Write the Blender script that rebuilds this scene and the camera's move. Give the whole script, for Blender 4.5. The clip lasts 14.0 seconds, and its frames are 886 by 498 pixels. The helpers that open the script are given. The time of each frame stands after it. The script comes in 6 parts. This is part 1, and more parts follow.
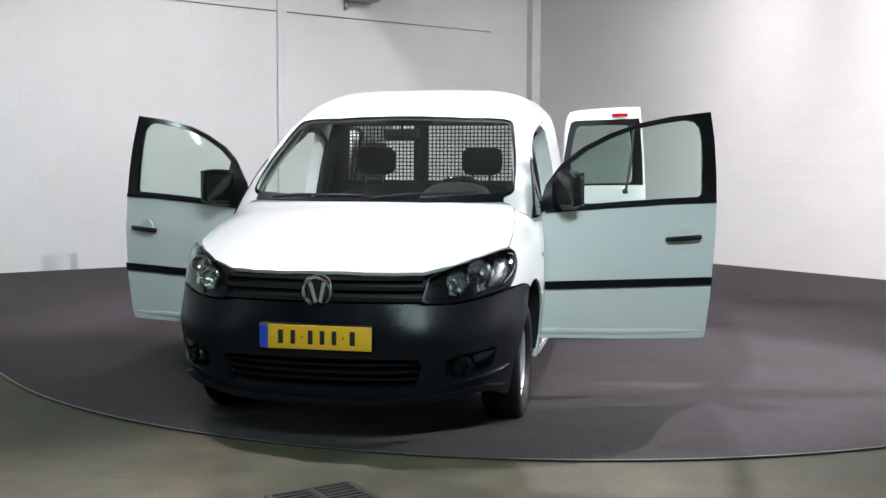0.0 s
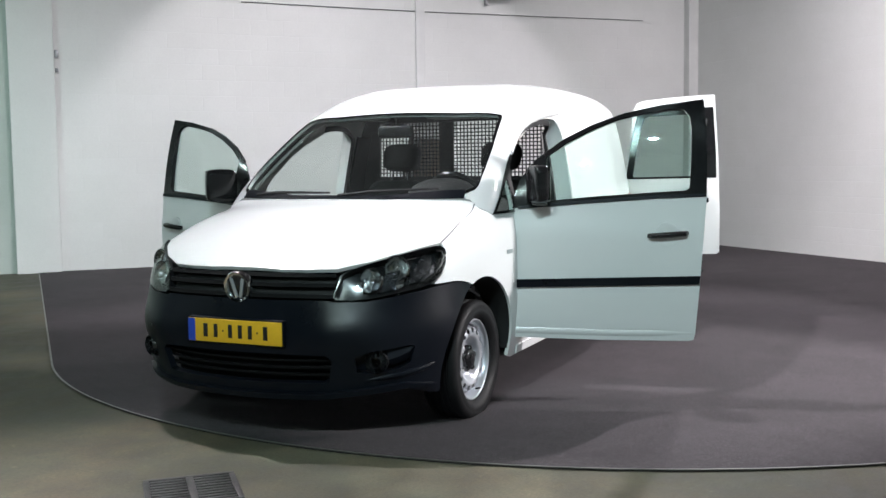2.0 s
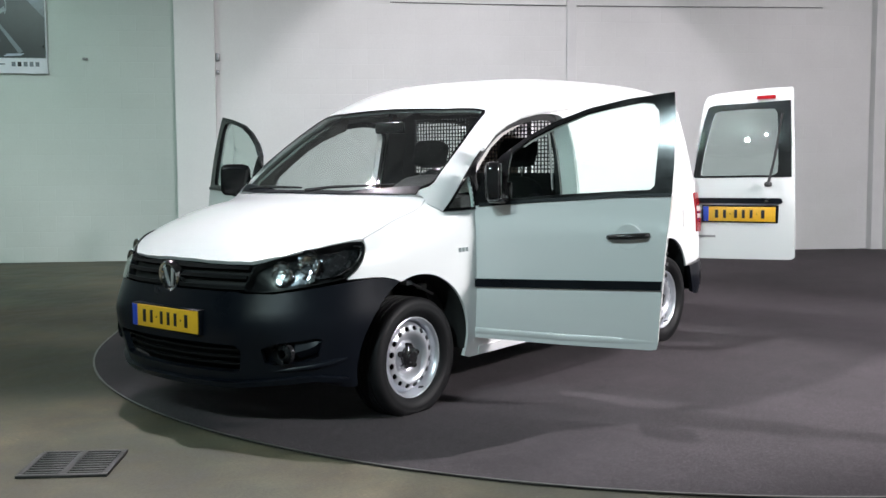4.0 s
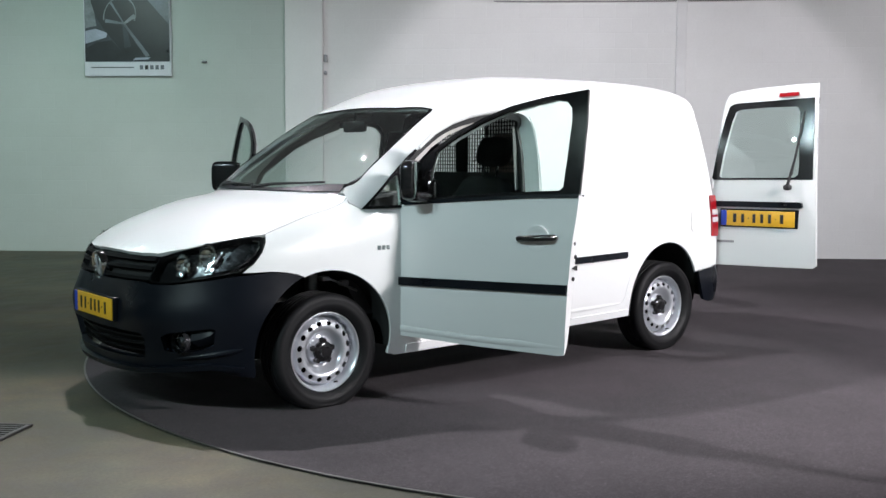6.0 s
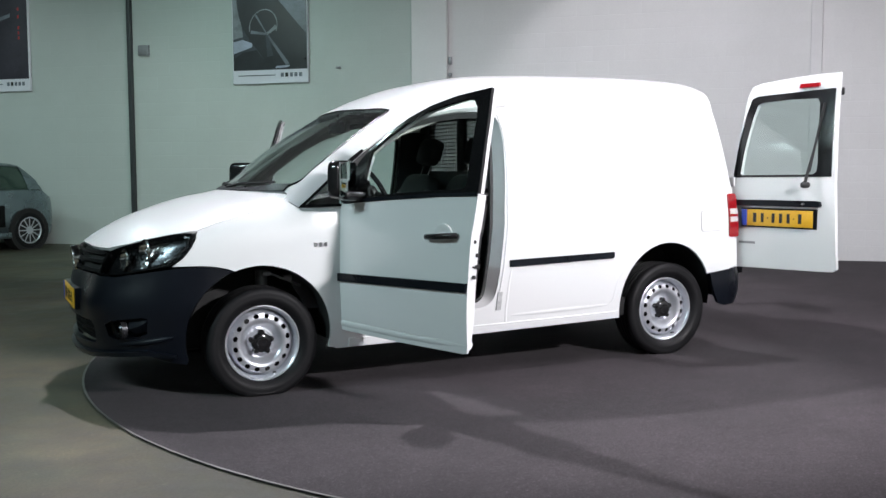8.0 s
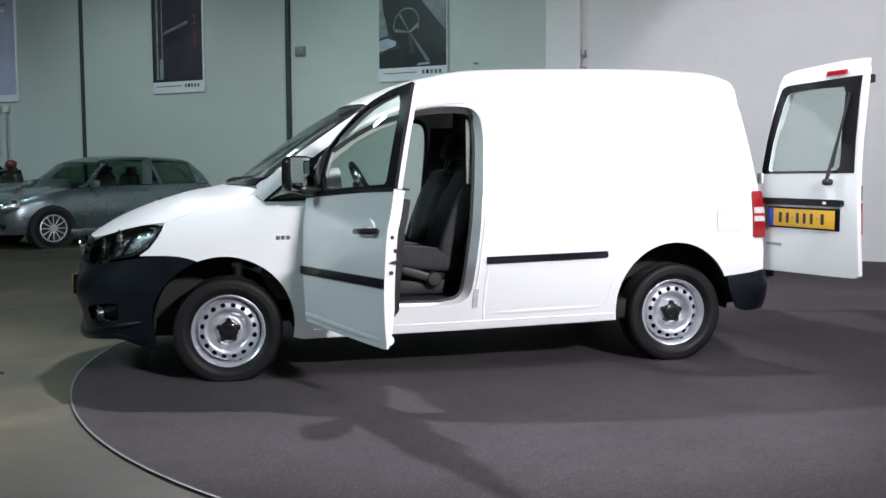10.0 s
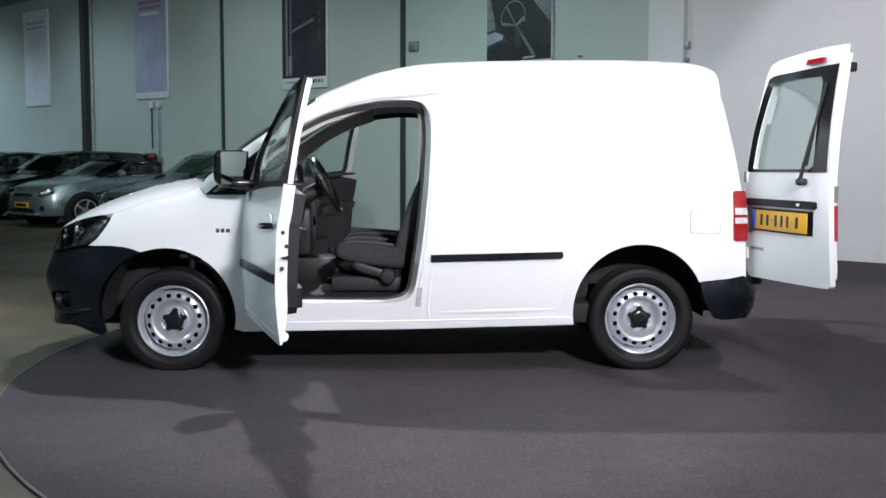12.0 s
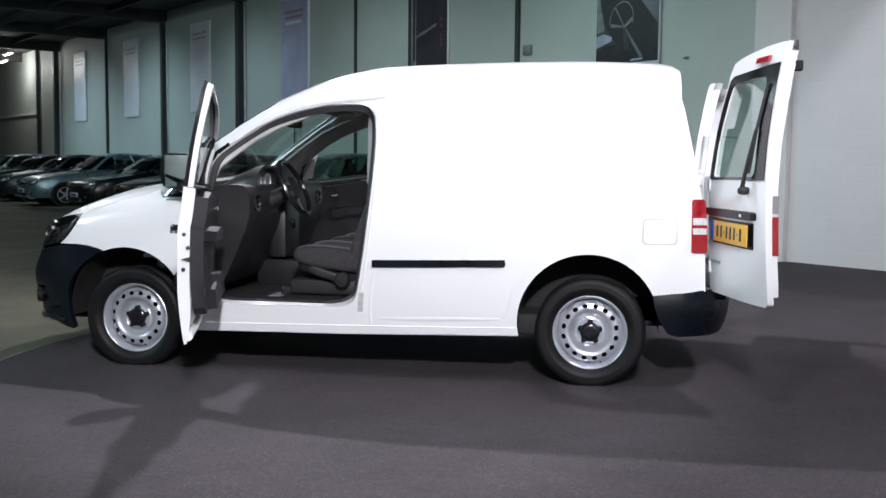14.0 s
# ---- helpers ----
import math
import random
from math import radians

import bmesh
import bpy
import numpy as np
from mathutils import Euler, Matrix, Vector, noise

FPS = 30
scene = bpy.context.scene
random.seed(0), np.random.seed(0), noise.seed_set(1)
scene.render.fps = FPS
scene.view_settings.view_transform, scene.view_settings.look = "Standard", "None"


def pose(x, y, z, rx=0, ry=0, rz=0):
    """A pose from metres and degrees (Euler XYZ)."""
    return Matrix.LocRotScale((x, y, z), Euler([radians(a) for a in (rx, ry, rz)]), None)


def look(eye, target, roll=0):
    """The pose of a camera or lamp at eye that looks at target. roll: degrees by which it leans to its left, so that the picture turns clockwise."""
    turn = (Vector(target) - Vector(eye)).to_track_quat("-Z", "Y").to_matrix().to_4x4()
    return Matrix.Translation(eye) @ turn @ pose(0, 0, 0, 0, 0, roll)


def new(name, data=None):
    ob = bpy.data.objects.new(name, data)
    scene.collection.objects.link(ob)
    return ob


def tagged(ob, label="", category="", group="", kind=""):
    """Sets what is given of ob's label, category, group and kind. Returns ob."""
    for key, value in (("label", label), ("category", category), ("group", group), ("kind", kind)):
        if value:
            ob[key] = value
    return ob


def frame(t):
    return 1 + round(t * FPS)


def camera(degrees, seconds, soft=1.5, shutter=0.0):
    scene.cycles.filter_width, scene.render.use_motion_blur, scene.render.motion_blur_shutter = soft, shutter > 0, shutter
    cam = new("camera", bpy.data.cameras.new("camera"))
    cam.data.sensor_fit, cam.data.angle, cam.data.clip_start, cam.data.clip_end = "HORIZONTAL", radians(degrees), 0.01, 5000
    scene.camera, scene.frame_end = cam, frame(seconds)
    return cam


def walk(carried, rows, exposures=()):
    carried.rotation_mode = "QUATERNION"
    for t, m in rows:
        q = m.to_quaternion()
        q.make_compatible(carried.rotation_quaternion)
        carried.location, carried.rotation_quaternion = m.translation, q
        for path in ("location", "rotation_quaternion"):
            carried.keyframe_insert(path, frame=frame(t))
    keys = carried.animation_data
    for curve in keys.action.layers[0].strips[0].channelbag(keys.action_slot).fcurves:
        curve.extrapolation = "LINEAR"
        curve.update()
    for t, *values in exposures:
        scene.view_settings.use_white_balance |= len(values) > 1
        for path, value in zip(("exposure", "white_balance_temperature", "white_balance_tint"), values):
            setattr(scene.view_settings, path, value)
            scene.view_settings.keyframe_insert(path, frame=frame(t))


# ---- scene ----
# World: van's front axle at x = 0, tail towards +x, its left flank towards -y, floor at z = 0.
cam = camera(47.41, 14.0)
PATH = [
    # seconds, x, y, z, yaw, pitch, roll
    (0, -5.1312, -1.4200, 1.2504, -78.728, -4.317, -0.294),
    (0.5, -5.0453, -1.7660, 1.2469, -75.422, -4.320, -0.239),
    (1, -4.9441, -2.1214, 1.2529, -72.003, -4.408, -0.081),
    (1.5, -4.8144, -2.4589, 1.2519, -68.684, -4.450, 0.256),
    (2, -4.6436, -2.7974, 1.2509, -65.191, -4.540, 0.670),
    (2.5, -4.4552, -3.1317, 1.2416, -61.411, -4.613, 0.760),
    (5, -3.2646, -4.6441, 1.2295, -44.660, -4.534, -0.173),
    (5.5, -3.0122, -4.8878, 1.2265, -41.959, -4.544, -0.292),
    (6, -2.7423, -5.1357, 1.2283, -39.043, -4.609, -0.260),
    (6.5, -2.4540, -5.3060, 1.2272, -36.315, -4.712, -0.245),
    (7, -2.1504, -5.5873, 1.2266, -32.871, -4.662, -0.085),
    (7.5, -1.8220, -5.8322, 1.2288, -29.445, -4.693, 0.019),
    (8, -1.4507, -6.0592, 1.2242, -25.748, -4.611, 0.233),
    (8.5, -1.0876, -6.2131, 1.2219, -22.563, -4.616, 0.335),
    (11, 0.7061, -6.6011, 1.2166, -6.231, -5.021, -0.168),
    (11.5, 1.0703, -6.5829, 1.2184, -3.790, -5.102, -0.317),
    (12, 1.4221, -6.5529, 1.2191, -1.194, -5.109, -0.215),
    (12.5, 1.7537, -6.5236, 1.2264, 1.587, -5.193, -0.337),
    (13, 2.1028, -6.4741, 1.2236, 4.282, -5.111, -0.303),
    (13.5, 2.4773, -6.4159, 1.2237, 7.042, -5.031, -0.413),
    (14, 2.8262, -6.3593, 1.2310, 9.916, -4.942, -0.572),
]
walk(cam, [(t, pose(x, y, z, 90 + p, r, w)) for t, x, y, z, w, p, r in PATH], [(0, 0.24, 6500, 11), (2.5, 0.18, 6500, 11), (5, 0.02, 6450, 11), (8.5, -0.13, 6330, 12), (11, -0.15, 6220, 13), (14, -0.27, 6160, 13)])
from mathutils.geometry import delaunay_2d_cdt

# ---- light ----
world = bpy.data.worlds.new("hall_air")
world.use_nodes = True
world.node_tree.nodes["Background"].inputs[0].default_value = (0.5, 0.55, 0.6, 1)
world.node_tree.nodes["Background"].inputs[1].default_value = 0.0
scene.world = world

# The hall: the long wall stands at N . p = WALL_C, S runs along it towards the corner.
HALL = radians(46.915)
N = Vector((math.cos(HALL), math.sin(HALL), 0))
U = Vector((math.sin(HALL), -math.cos(HALL), 0))
WALL_C, CORNER_S, CEIL = 8.4955, 8.46, 5.4


def hall(s, d, z=0.0):
    """A place s along the long wall, d in front of it, at height z."""
    return U * s + N * (WALL_C - d) + Vector((0, 0, z))


HALL_TURN = Matrix.Rotation(math.atan2(U.y, U.x), 4, "Z")


def hall_pose(s, d, z=0.0):
    """Local x along the wall, local -y into the room."""
    return Matrix.Translation(hall(s, d, z)) @ HALL_TURN


def spot(name, eye, target, watts, angle, blend, size, colour):
    lamp = bpy.data.lights.new(name, "SPOT")
    lamp.energy, lamp.spot_size, lamp.spot_blend, lamp.shadow_soft_size, lamp.color = watts, radians(angle), blend, size, colour
    ob = new(name, lamp)
    ob.matrix_world = look(eye, target)
    return ob


WARM, COOL = (1.0, 0.94, 0.995), (0.75, 1.0, 0.95)
spot("unseen_van_spot", (0.25, 2.2, 5.1), (0.6, -1.2, 0), 5900, 124, 0.45, 0.08, WARM)
# Unseen weak fill over the carpet by the left flank.
spot("unseen_van_spot", (2.7, -3.9, 5.1), (2.4, -1.1, 0.3), 340, 58, 0.7, 0.16, WARM)
# Unseen lamp, set low to whiten the flank and spare the carpet.
spot("unseen_van_spot", (3.2, -7.2, 3.4), (1.25, -0.85, 1.26), 2450, 46, 0.35, 0.20, (1.0, 0.975, 0.985))
spot("unseen_van_spot", (5.6, -1.6, 5.1), (2.0, 0.1, 0.3), 750, 92, 0.6, 0.12, WARM)
# Added cool fill in front that brightens the doors and nose.
spot("unseen_van_spot", (-6.4, -3.4, 5.0), (0.2, 0.4, 0.9), 860, 54, 0.6, 0.07, (0.72, 0.95, 1.0))
spot("wall_spot", hall(3.0, 4.6, 5.2), hall(2.8, 0.0, 0.8), 350, 74, 0.22, 0.10, WARM)
# Four unseen fills, added to even out the light on the walls.
spot("wall_spot", hall(2.4, 7.6, 5.2), hall(0.7, 0.0, -0.2), 1150, 74, 1.0, 0.10, WARM)
spot("wall_spot", hall(6.6, 7.0, 5.2), hall(7.6, 0, 0.5), 900, 76, 1.0, 0.15, WARM)
spot("wall_spot", (4.5, -3.2, 5.1), (9.4, -4.4, 0.4), 490, 88, 0.8, 0.15, WARM)
spot("wall_spot", hall(3.0, 9.4, 5.1), hall(8.46, 7.6, 0.7), 800, 86, 0.9, 0.15, WARM)
# unseen spots wash the long wall; added point fills lift the floor and van
for s, watts in ((-4.2, 240), (-10.2, 185), (-16.2, 260), (-22.2, 420), (-28.2, 430)):
    spot("wall_washer", hall(s, 4.6, 4.9), hall(s, 0, -0.6), watts * 1.75, 104, 1.0, 0.16, COOL if s > -12 else (0.68, 0.94, 1.0))
for s, d, watts in ((-5.5, 5.0, 150), (-11.5, 7.5, 90), (-24.0, 6.5, 50), (-4.0, 15.0, 520)):
    lamp = bpy.data.lights.new("hall_fill", "POINT")
    lamp.energy, lamp.shadow_soft_size, lamp.color = watts, 0.16, COOL
    new("hall_fill", lamp).location = hall(s, d, 4.9)
# two open tubes at the far end
for s, d, watts in ((-35.6, 1.0, 100), (-32.4, 1.6, 36)):
    lamp = bpy.data.lights.new("tube_lamp", "POINT")
    lamp.energy, lamp.shadow_soft_size, lamp.color = watts, 0.1, (1.0, 0.97, 0.86)
    new("tube_lamp", lamp).location = hall(s, d, 4.80)

# ---- materials ----


def nodes_of(name):
    m = bpy.data.materials.new(name)
    m.use_nodes = True
    t = m.node_tree
    return m, t, t.nodes["Principled BSDF"]


def ramp(t, source, stops):
    r = t.nodes.new("ShaderNodeValToRGB")
    while len(r.color_ramp.elements) < len(stops):
        r.color_ramp.elements.new(0.5)
    for e, (p, c) in zip(r.color_ramp.elements, stops):
        e.position, e.color = p, (*c, 1) if len(c) == 3 else c
    t.links.new(source, r.inputs[0])
    return r.outputs[0]


def noise_tex(t, scale, detail=4.0, rough=0.55, coords=None):
    n = t.nodes.new("ShaderNodeTexNoise")
    n.inputs["Scale"].default_value, n.inputs["Detail"].default_value, n.inputs["Roughness"].default_value = scale, detail, rough
    if coords is None:
        coords = t.nodes.new("ShaderNodeTexCoord").outputs["Object"]
    t.links.new(coords, n.inputs["Vector"])
    return n.outputs["Fac"]


def mix(t, kind, a, b, fac):
    m = t.nodes.new("ShaderNodeMix")
    m.data_type, m.blend_type = "RGBA", kind
    for sock, v in ((m.inputs[0], fac), (m.inputs[6], a), (m.inputs[7], b)):
        if isinstance(v, (int, float)):
            sock.default_value = v
        elif isinstance(v, tuple):
            sock.default_value = (*v, 1)
        else:
            t.links.new(v, sock)
    return m.outputs[2]


def bump(t, b, height, strength, distance):
    n = t.nodes.new("ShaderNodeBump")
    n.inputs["Strength"].default_value, n.inputs["Distance"].default_value = strength, distance
    t.links.new(height, n.inputs["Height"])
    t.links.new(n.outputs[0], b.inputs["Normal"])


def surface(name, colour, rough, metal=0.0, vary=0.12, scale=6.0, grain=90.0, relief=0.0, coat=0.0, spread=0.08, spec=0.5):
    """A worn surface: large stains and fine grain in colour, gloss and relief."""
    m, t, b = nodes_of(name)
    co = t.nodes.new("ShaderNodeTexCoord").outputs["Object"]
    big, fine = noise_tex(t, scale, 5, 0.6, co), noise_tex(t, grain, 3, 0.6, co)
    dark = tuple(c * (1 - vary) for c in colour)
    lite = tuple(min(1, c * (1 + vary)) for c in colour)
    a = ramp(t, big, [(0.3, dark), (0.7, lite)])
    f = ramp(t, fine, [(0.3, (1 - vary * 0.6,) * 3), (0.7, (1, 1, 1))])
    t.links.new(mix(t, "MULTIPLY", a, f, 1.0), b.inputs["Base Color"])
    r = ramp(t, big, [(0.3, (max(0.02, rough - spread),) * 3), (0.7, (min(1, rough + spread),) * 3)])
    t.links.new(r, b.inputs["Roughness"])
    b.inputs["Metallic"].default_value, b.inputs["Specular IOR Level"].default_value = metal, spec
    if coat:
        b.inputs["Coat Weight"].default_value, b.inputs["Coat Roughness"].default_value = coat, 0.03
    if relief:
        bump(t, b, fine, 0.6, relief)
    return m


def thin_glass(name, tint, gloss=0.05, dust=0.0):
    """Sheet glass: clear with a tint, a mirror film that grows towards grazing, and wiped dust in streaks."""
    m, t, b = nodes_of(name)
    clear, shine, both = t.nodes.new("ShaderNodeBsdfTransparent"), t.nodes.new("ShaderNodeBsdfGlossy"), t.nodes.new("ShaderNodeMixShader")
    clear.inputs[0].default_value = (*tint, 1)
    shine.inputs["Roughness"].default_value = 0.01
    facing = t.nodes.new("ShaderNodeLayerWeight")
    facing.inputs[0].default_value = 0.5
    power, scale = t.nodes.new("ShaderNodeMath"), t.nodes.new("ShaderNodeMath")
    power.operation, power.inputs[1].default_value = "POWER", 4.0
    scale.operation, scale.inputs[1].default_value, scale.inputs[2].default_value = "MULTIPLY_ADD", 0.7, gloss
    t.links.new(facing.outputs["Facing"], power.inputs[0])
    t.links.new(power.outputs[0], scale.inputs[0])
    t.links.new(scale.outputs[0], both.inputs[0])
    t.links.new(clear.outputs[0], both.inputs[1])
    t.links.new(shine.outputs[0], both.inputs[2])
    last = both.outputs[0]
    if dust:
        film, veil = t.nodes.new("ShaderNodeBsdfDiffuse"), t.nodes.new("ShaderNodeMixShader")
        film.inputs[0].default_value = (0.8, 0.82, 0.82, 1)
        turn = t.nodes.new("ShaderNodeMapping")
        turn.inputs["Rotation"].default_value, turn.inputs["Scale"].default_value = (0, 0, radians(35)), (1.0, 9.0, 1.0)
        t.links.new(t.nodes.new("ShaderNodeTexCoord").outputs["Object"], turn.inputs["Vector"])
        wiped = ramp(t, noise_tex(t, 3.0, 5, 0.65, turn.outputs[0]), [(0.40, (dust * 0.5,) * 3), (0.62, (dust * 1.1,) * 3), (0.74, (dust * 2.6,) * 3)])
        t.links.new(wiped, veil.inputs[0])
        t.links.new(last, veil.inputs[1])
        t.links.new(film.outputs[0], veil.inputs[2])
        last = veil.outputs[0]
    t.links.new(last, t.nodes["Material Output"].inputs["Surface"])
    return m


def facet_material():
    """Chrome broken into small flat facets."""
    m, t, b = nodes_of("faceted_chrome")
    b.inputs["Base Color"].default_value = (0.82, 0.84, 0.86, 1)
    b.inputs["Metallic"].default_value, b.inputs["Roughness"].default_value = 1.0, 0.16
    v = t.nodes.new("ShaderNodeTexVoronoi")
    v.inputs["Scale"].default_value = 45
    t.links.new(t.nodes.new("ShaderNodeTexCoord").outputs["Object"], v.inputs["Vector"])
    bump(t, b, v.outputs["Distance"], 0.3, 0.010)
    return m


FACET = facet_material()
PAINT = surface("white_car_paint", (0.75, 0.76, 0.76), 0.26, vary=0.004, scale=2, grain=300, coat=0.5, spread=0.0)
BLACK_PLASTIC = surface("black_grained_plastic", (0.0042, 0.0058, 0.0095), 0.33, vary=0.2, scale=3, grain=500, relief=0.0004, spec=0.21)
GLOSS_BLACK = surface("gloss_black_trim", (0.010, 0.010, 0.011), 0.18, vary=0.15, scale=4, grain=200)
RUBBER = surface("tyre_rubber", (0.006, 0.006, 0.0068), 0.55, vary=0.25, scale=8, grain=160, relief=0.0008, spec=0.22)
SEAL = surface("rubber_seal", (0.012, 0.012, 0.013), 0.6, vary=0.2)
STEEL = surface("silver_painted_steel", (0.60, 0.62, 0.66), 0.30, metal=0.65, vary=0.02, scale=6, grain=300, spread=0.02)
CHROME = surface("chrome", (0.75, 0.76, 0.78), 0.10, metal=1.0, vary=0.04, scale=20, grain=200, spread=0.03)
SEAM = surface("shaded_panel_seam", (0.36, 0.36, 0.36), 0.6, vary=0.1)
MIRROR = surface("mirror_glass", (0.42, 0.45, 0.45), 0.02, metal=1.0, vary=0.01, spread=0.01)
CABIN = surface("charcoal_cabin_plastic", (0.016, 0.0153, 0.0165), 0.45, vary=0.2, scale=5, grain=400, relief=0.0005)
CABIN_GREY = surface("grey_headliner", (0.30, 0.30, 0.285), 0.8, vary=0.1, scale=5, grain=300)
PILLAR_TRIM = surface("pale_pillar_trim", (0.50, 0.49, 0.46), 0.7, vary=0.08, scale=5, grain=300)
PIPING = surface("pale_seat_piping", (0.085, 0.083, 0.087), 0.85, vary=0.2)
CARD = surface("dark_door_lining", (0.017, 0.0165, 0.018), 0.6, vary=0.2, scale=5, grain=400, relief=0.0005)
DEEP = surface("black_grille_plastic", (0.004, 0.004, 0.0045), 0.7, vary=0.2, spec=0.15)
PLYWOOD = surface("brown_plywood", (0.065, 0.042, 0.025), 0.6, vary=0.25, scale=3, grain=60)
FABRIC = surface("anthracite_seat_cloth", (0.013, 0.0125, 0.014), 0.9, vary=0.35, scale=30, grain=420, relief=0.0012)
BELT = surface("grey_belt_webbing", (0.20, 0.20, 0.20), 0.8, vary=0.1, scale=30, grain=400)
FABRIC_PALE = surface("grey_seat_bolster_cloth", (0.038, 0.036, 0.038), 0.9, vary=0.35, scale=30, grain=420, relief=0.0012)
UNDER = surface("dark_underbody", (0.012, 0.012, 0.012), 0.8, vary=0.3, scale=10)
SCREEN = thin_glass("windscreen_glass", (0.90, 0.95, 0.93), 0.03, 0.009)
PANE = thin_glass("green_side_glass", (0.84, 0.91, 0.885), 0.015)
REAR_PANE = thin_glass("rear_glass", (0.82, 0.89, 0.87), 0.05)
BUCKET = surface("dull_lamp_bucket", (0.075, 0.078, 0.084), 0.25, metal=0.8, vary=0.25, scale=40, grain=200)
LENS = thin_glass("lamp_lens", (0.97, 0.98, 0.98), 0.03)
RED = surface("red_lamp_plastic", (0.30, 0.008, 0.013), 0.12, vary=0.12, scale=40, grain=300, coat=0.5)
PALE_LENS = surface("clear_lamp_plastic", (0.62, 0.60, 0.60), 0.12, vary=0.15, scale=60, grain=300, coat=0.5)
PLATE_YELLOW = surface("yellow_plate", (0.72, 0.40, 0.02), 0.4, vary=0.06, scale=20)
PLATE_BLUE = surface("blue_plate_band", (0.02, 0.06, 0.42), 0.4, vary=0.06, scale=20)
INK = surface("black_ink", (0.012, 0.012, 0.012), 0.5, vary=0.1)
WIRE = surface("grey_wire", (0.05, 0.05, 0.05), 0.45, metal=0.6, vary=0.15, scale=20)
GREY_STEEL = surface("grey_latch_metal", (0.33, 0.33, 0.34), 0.4, metal=0.7, vary=0.1, scale=20)


def wall_material(name="painted_blockwork", tint=(1.0, 1.0, 1.0)):
    """Paint over blockwork: each block a shade of its own, roller marks and faint grime."""
    m, t, b = nodes_of(name)
    co = t.nodes.new("ShaderNodeNewGeometry").outputs["Position"]
    own, island = t.nodes.new("ShaderNodeObjectInfo").outputs["Random"], t.nodes.new("ShaderNodeNewGeometry").outputs["Random Per Island"]
    base = ramp(t, noise_tex(t, 0.7, 6, 0.65, co), [(0.3, (0.72, 0.72, 0.71)), (0.65, (0.775, 0.775, 0.765))])
    fine = ramp(t, noise_tex(t, 45, 3, 0.6, co), [(0.3, (0.965, 0.965, 0.965)), (0.7, (1, 1, 1))])
    a = ramp(t, own, [(0.0, (0.985, 0.985, 0.98)), (1.0, (1, 1, 1))])
    c = ramp(t, island, [(0.0, (0.985, 0.985, 0.98)), (1.0, (1, 1, 1))])
    out = base
    for layer in (fine, a, c, tint):
        out = mix(t, "MULTIPLY", out, layer, 1.0)
    t.links.new(out, b.inputs["Base Color"])
    b.inputs["Roughness"].default_value = 0.62
    bump(t, b, noise_tex(t, 30, 4, 0.65, co), 0.25, 0.002)
    return m


def concrete_material():
    """Old green-brown concrete: broad damp patches, trowel mottling, pale scuffs and specks."""
    m, t, b = nodes_of("worn_concrete")
    co = t.nodes.new("ShaderNodeTexCoord").outputs["Object"]
    big, mid, fine = noise_tex(t, 0.55, 7, 0.62, co), noise_tex(t, 4.5, 8, 0.72, co), noise_tex(t, 70, 4, 0.7, co)
    tone, scuff = noise_tex(t, 1.3, 5, 0.6, co), noise_tex(t, 11, 6, 0.75, co)
    a = ramp(t, big, [(0.30, (0.042, 0.040, 0.030)), (0.47, (0.070, 0.066, 0.050)), (0.58, (0.108, 0.098, 0.075)), (0.75, (0.152, 0.138, 0.108))])
    warm = ramp(t, tone, [(0.35, (0.88, 1.0, 0.90)), (0.65, (1.12, 1.0, 0.84))])
    c = ramp(t, mid, [(0.30, (0.52, 0.52, 0.52)), (0.50, (0.97, 0.97, 0.97)), (0.70, (1.32, 1.32, 1.32))])
    k = ramp(t, scuff, [(0.62, (1, 1, 1)), (0.72, (1.7, 1.7, 1.65))])
    f = ramp(t, fine, [(0.3, (0.72, 0.72, 0.72)), (0.7, (1.1, 1.1, 1.1))])
    out = a
    for layer in (warm, c, k, f):
        out = mix(t, "MULTIPLY", out, layer, 1.0)
    t.links.new(out, b.inputs["Base Color"])
    t.links.new(ramp(t, mid, [(0.3, (0.50,) * 3), (0.7, (0.75,) * 3)]), b.inputs["Roughness"])
    b.inputs["Specular IOR Level"].default_value = 0.3
    bump(t, b, fine, 0.35, 0.002)
    return m


def carpet_material():
    m, t, b = nodes_of("charcoal_needle_felt")
    co = t.nodes.new("ShaderNodeTexCoord").outputs["Object"]
    big, mid, fine = noise_tex(t, 0.9, 5, 0.6, co), noise_tex(t, 9, 5, 0.7, co), noise_tex(t, 240, 3, 0.8, co)
    a = ramp(t, big, [(0.3, (0.0355, 0.0288, 0.0331)), (0.7, (0.0518, 0.0422, 0.0485))])
    c = ramp(t, mid, [(0.3, (0.86, 0.86, 0.86)), (0.7, (1, 1, 1))])
    f = ramp(t, fine, [(0.35, (0.42, 0.42, 0.42)), (0.60, (1.0, 1.0, 1.0)), (0.74, (2.1, 2.1, 2.1))])
    lint = ramp(t, noise_tex(t, 85, 3, 0.6, co), [(0.30, (0.62, 0.62, 0.62)), (0.52, (1, 1, 1)), (0.63, (1.25, 1.2, 1.25)), (0.72, (3.2, 3.2, 3.2))])
    tread = ramp(t, noise_tex(t, 2.6, 7, 0.72, co), [(0.34, (0.80, 0.80, 0.80)), (0.66, (1.16, 1.16, 1.16))])
    out = a
    for layer in (c, f, lint, tread):
        out = mix(t, "MULTIPLY", out, layer, 1.0)
    t.links.new(out, b.inputs["Base Color"])
    b.inputs["Roughness"].default_value = 0.9
    bump(t, b, fine, 0.5, 0.003)
    return m


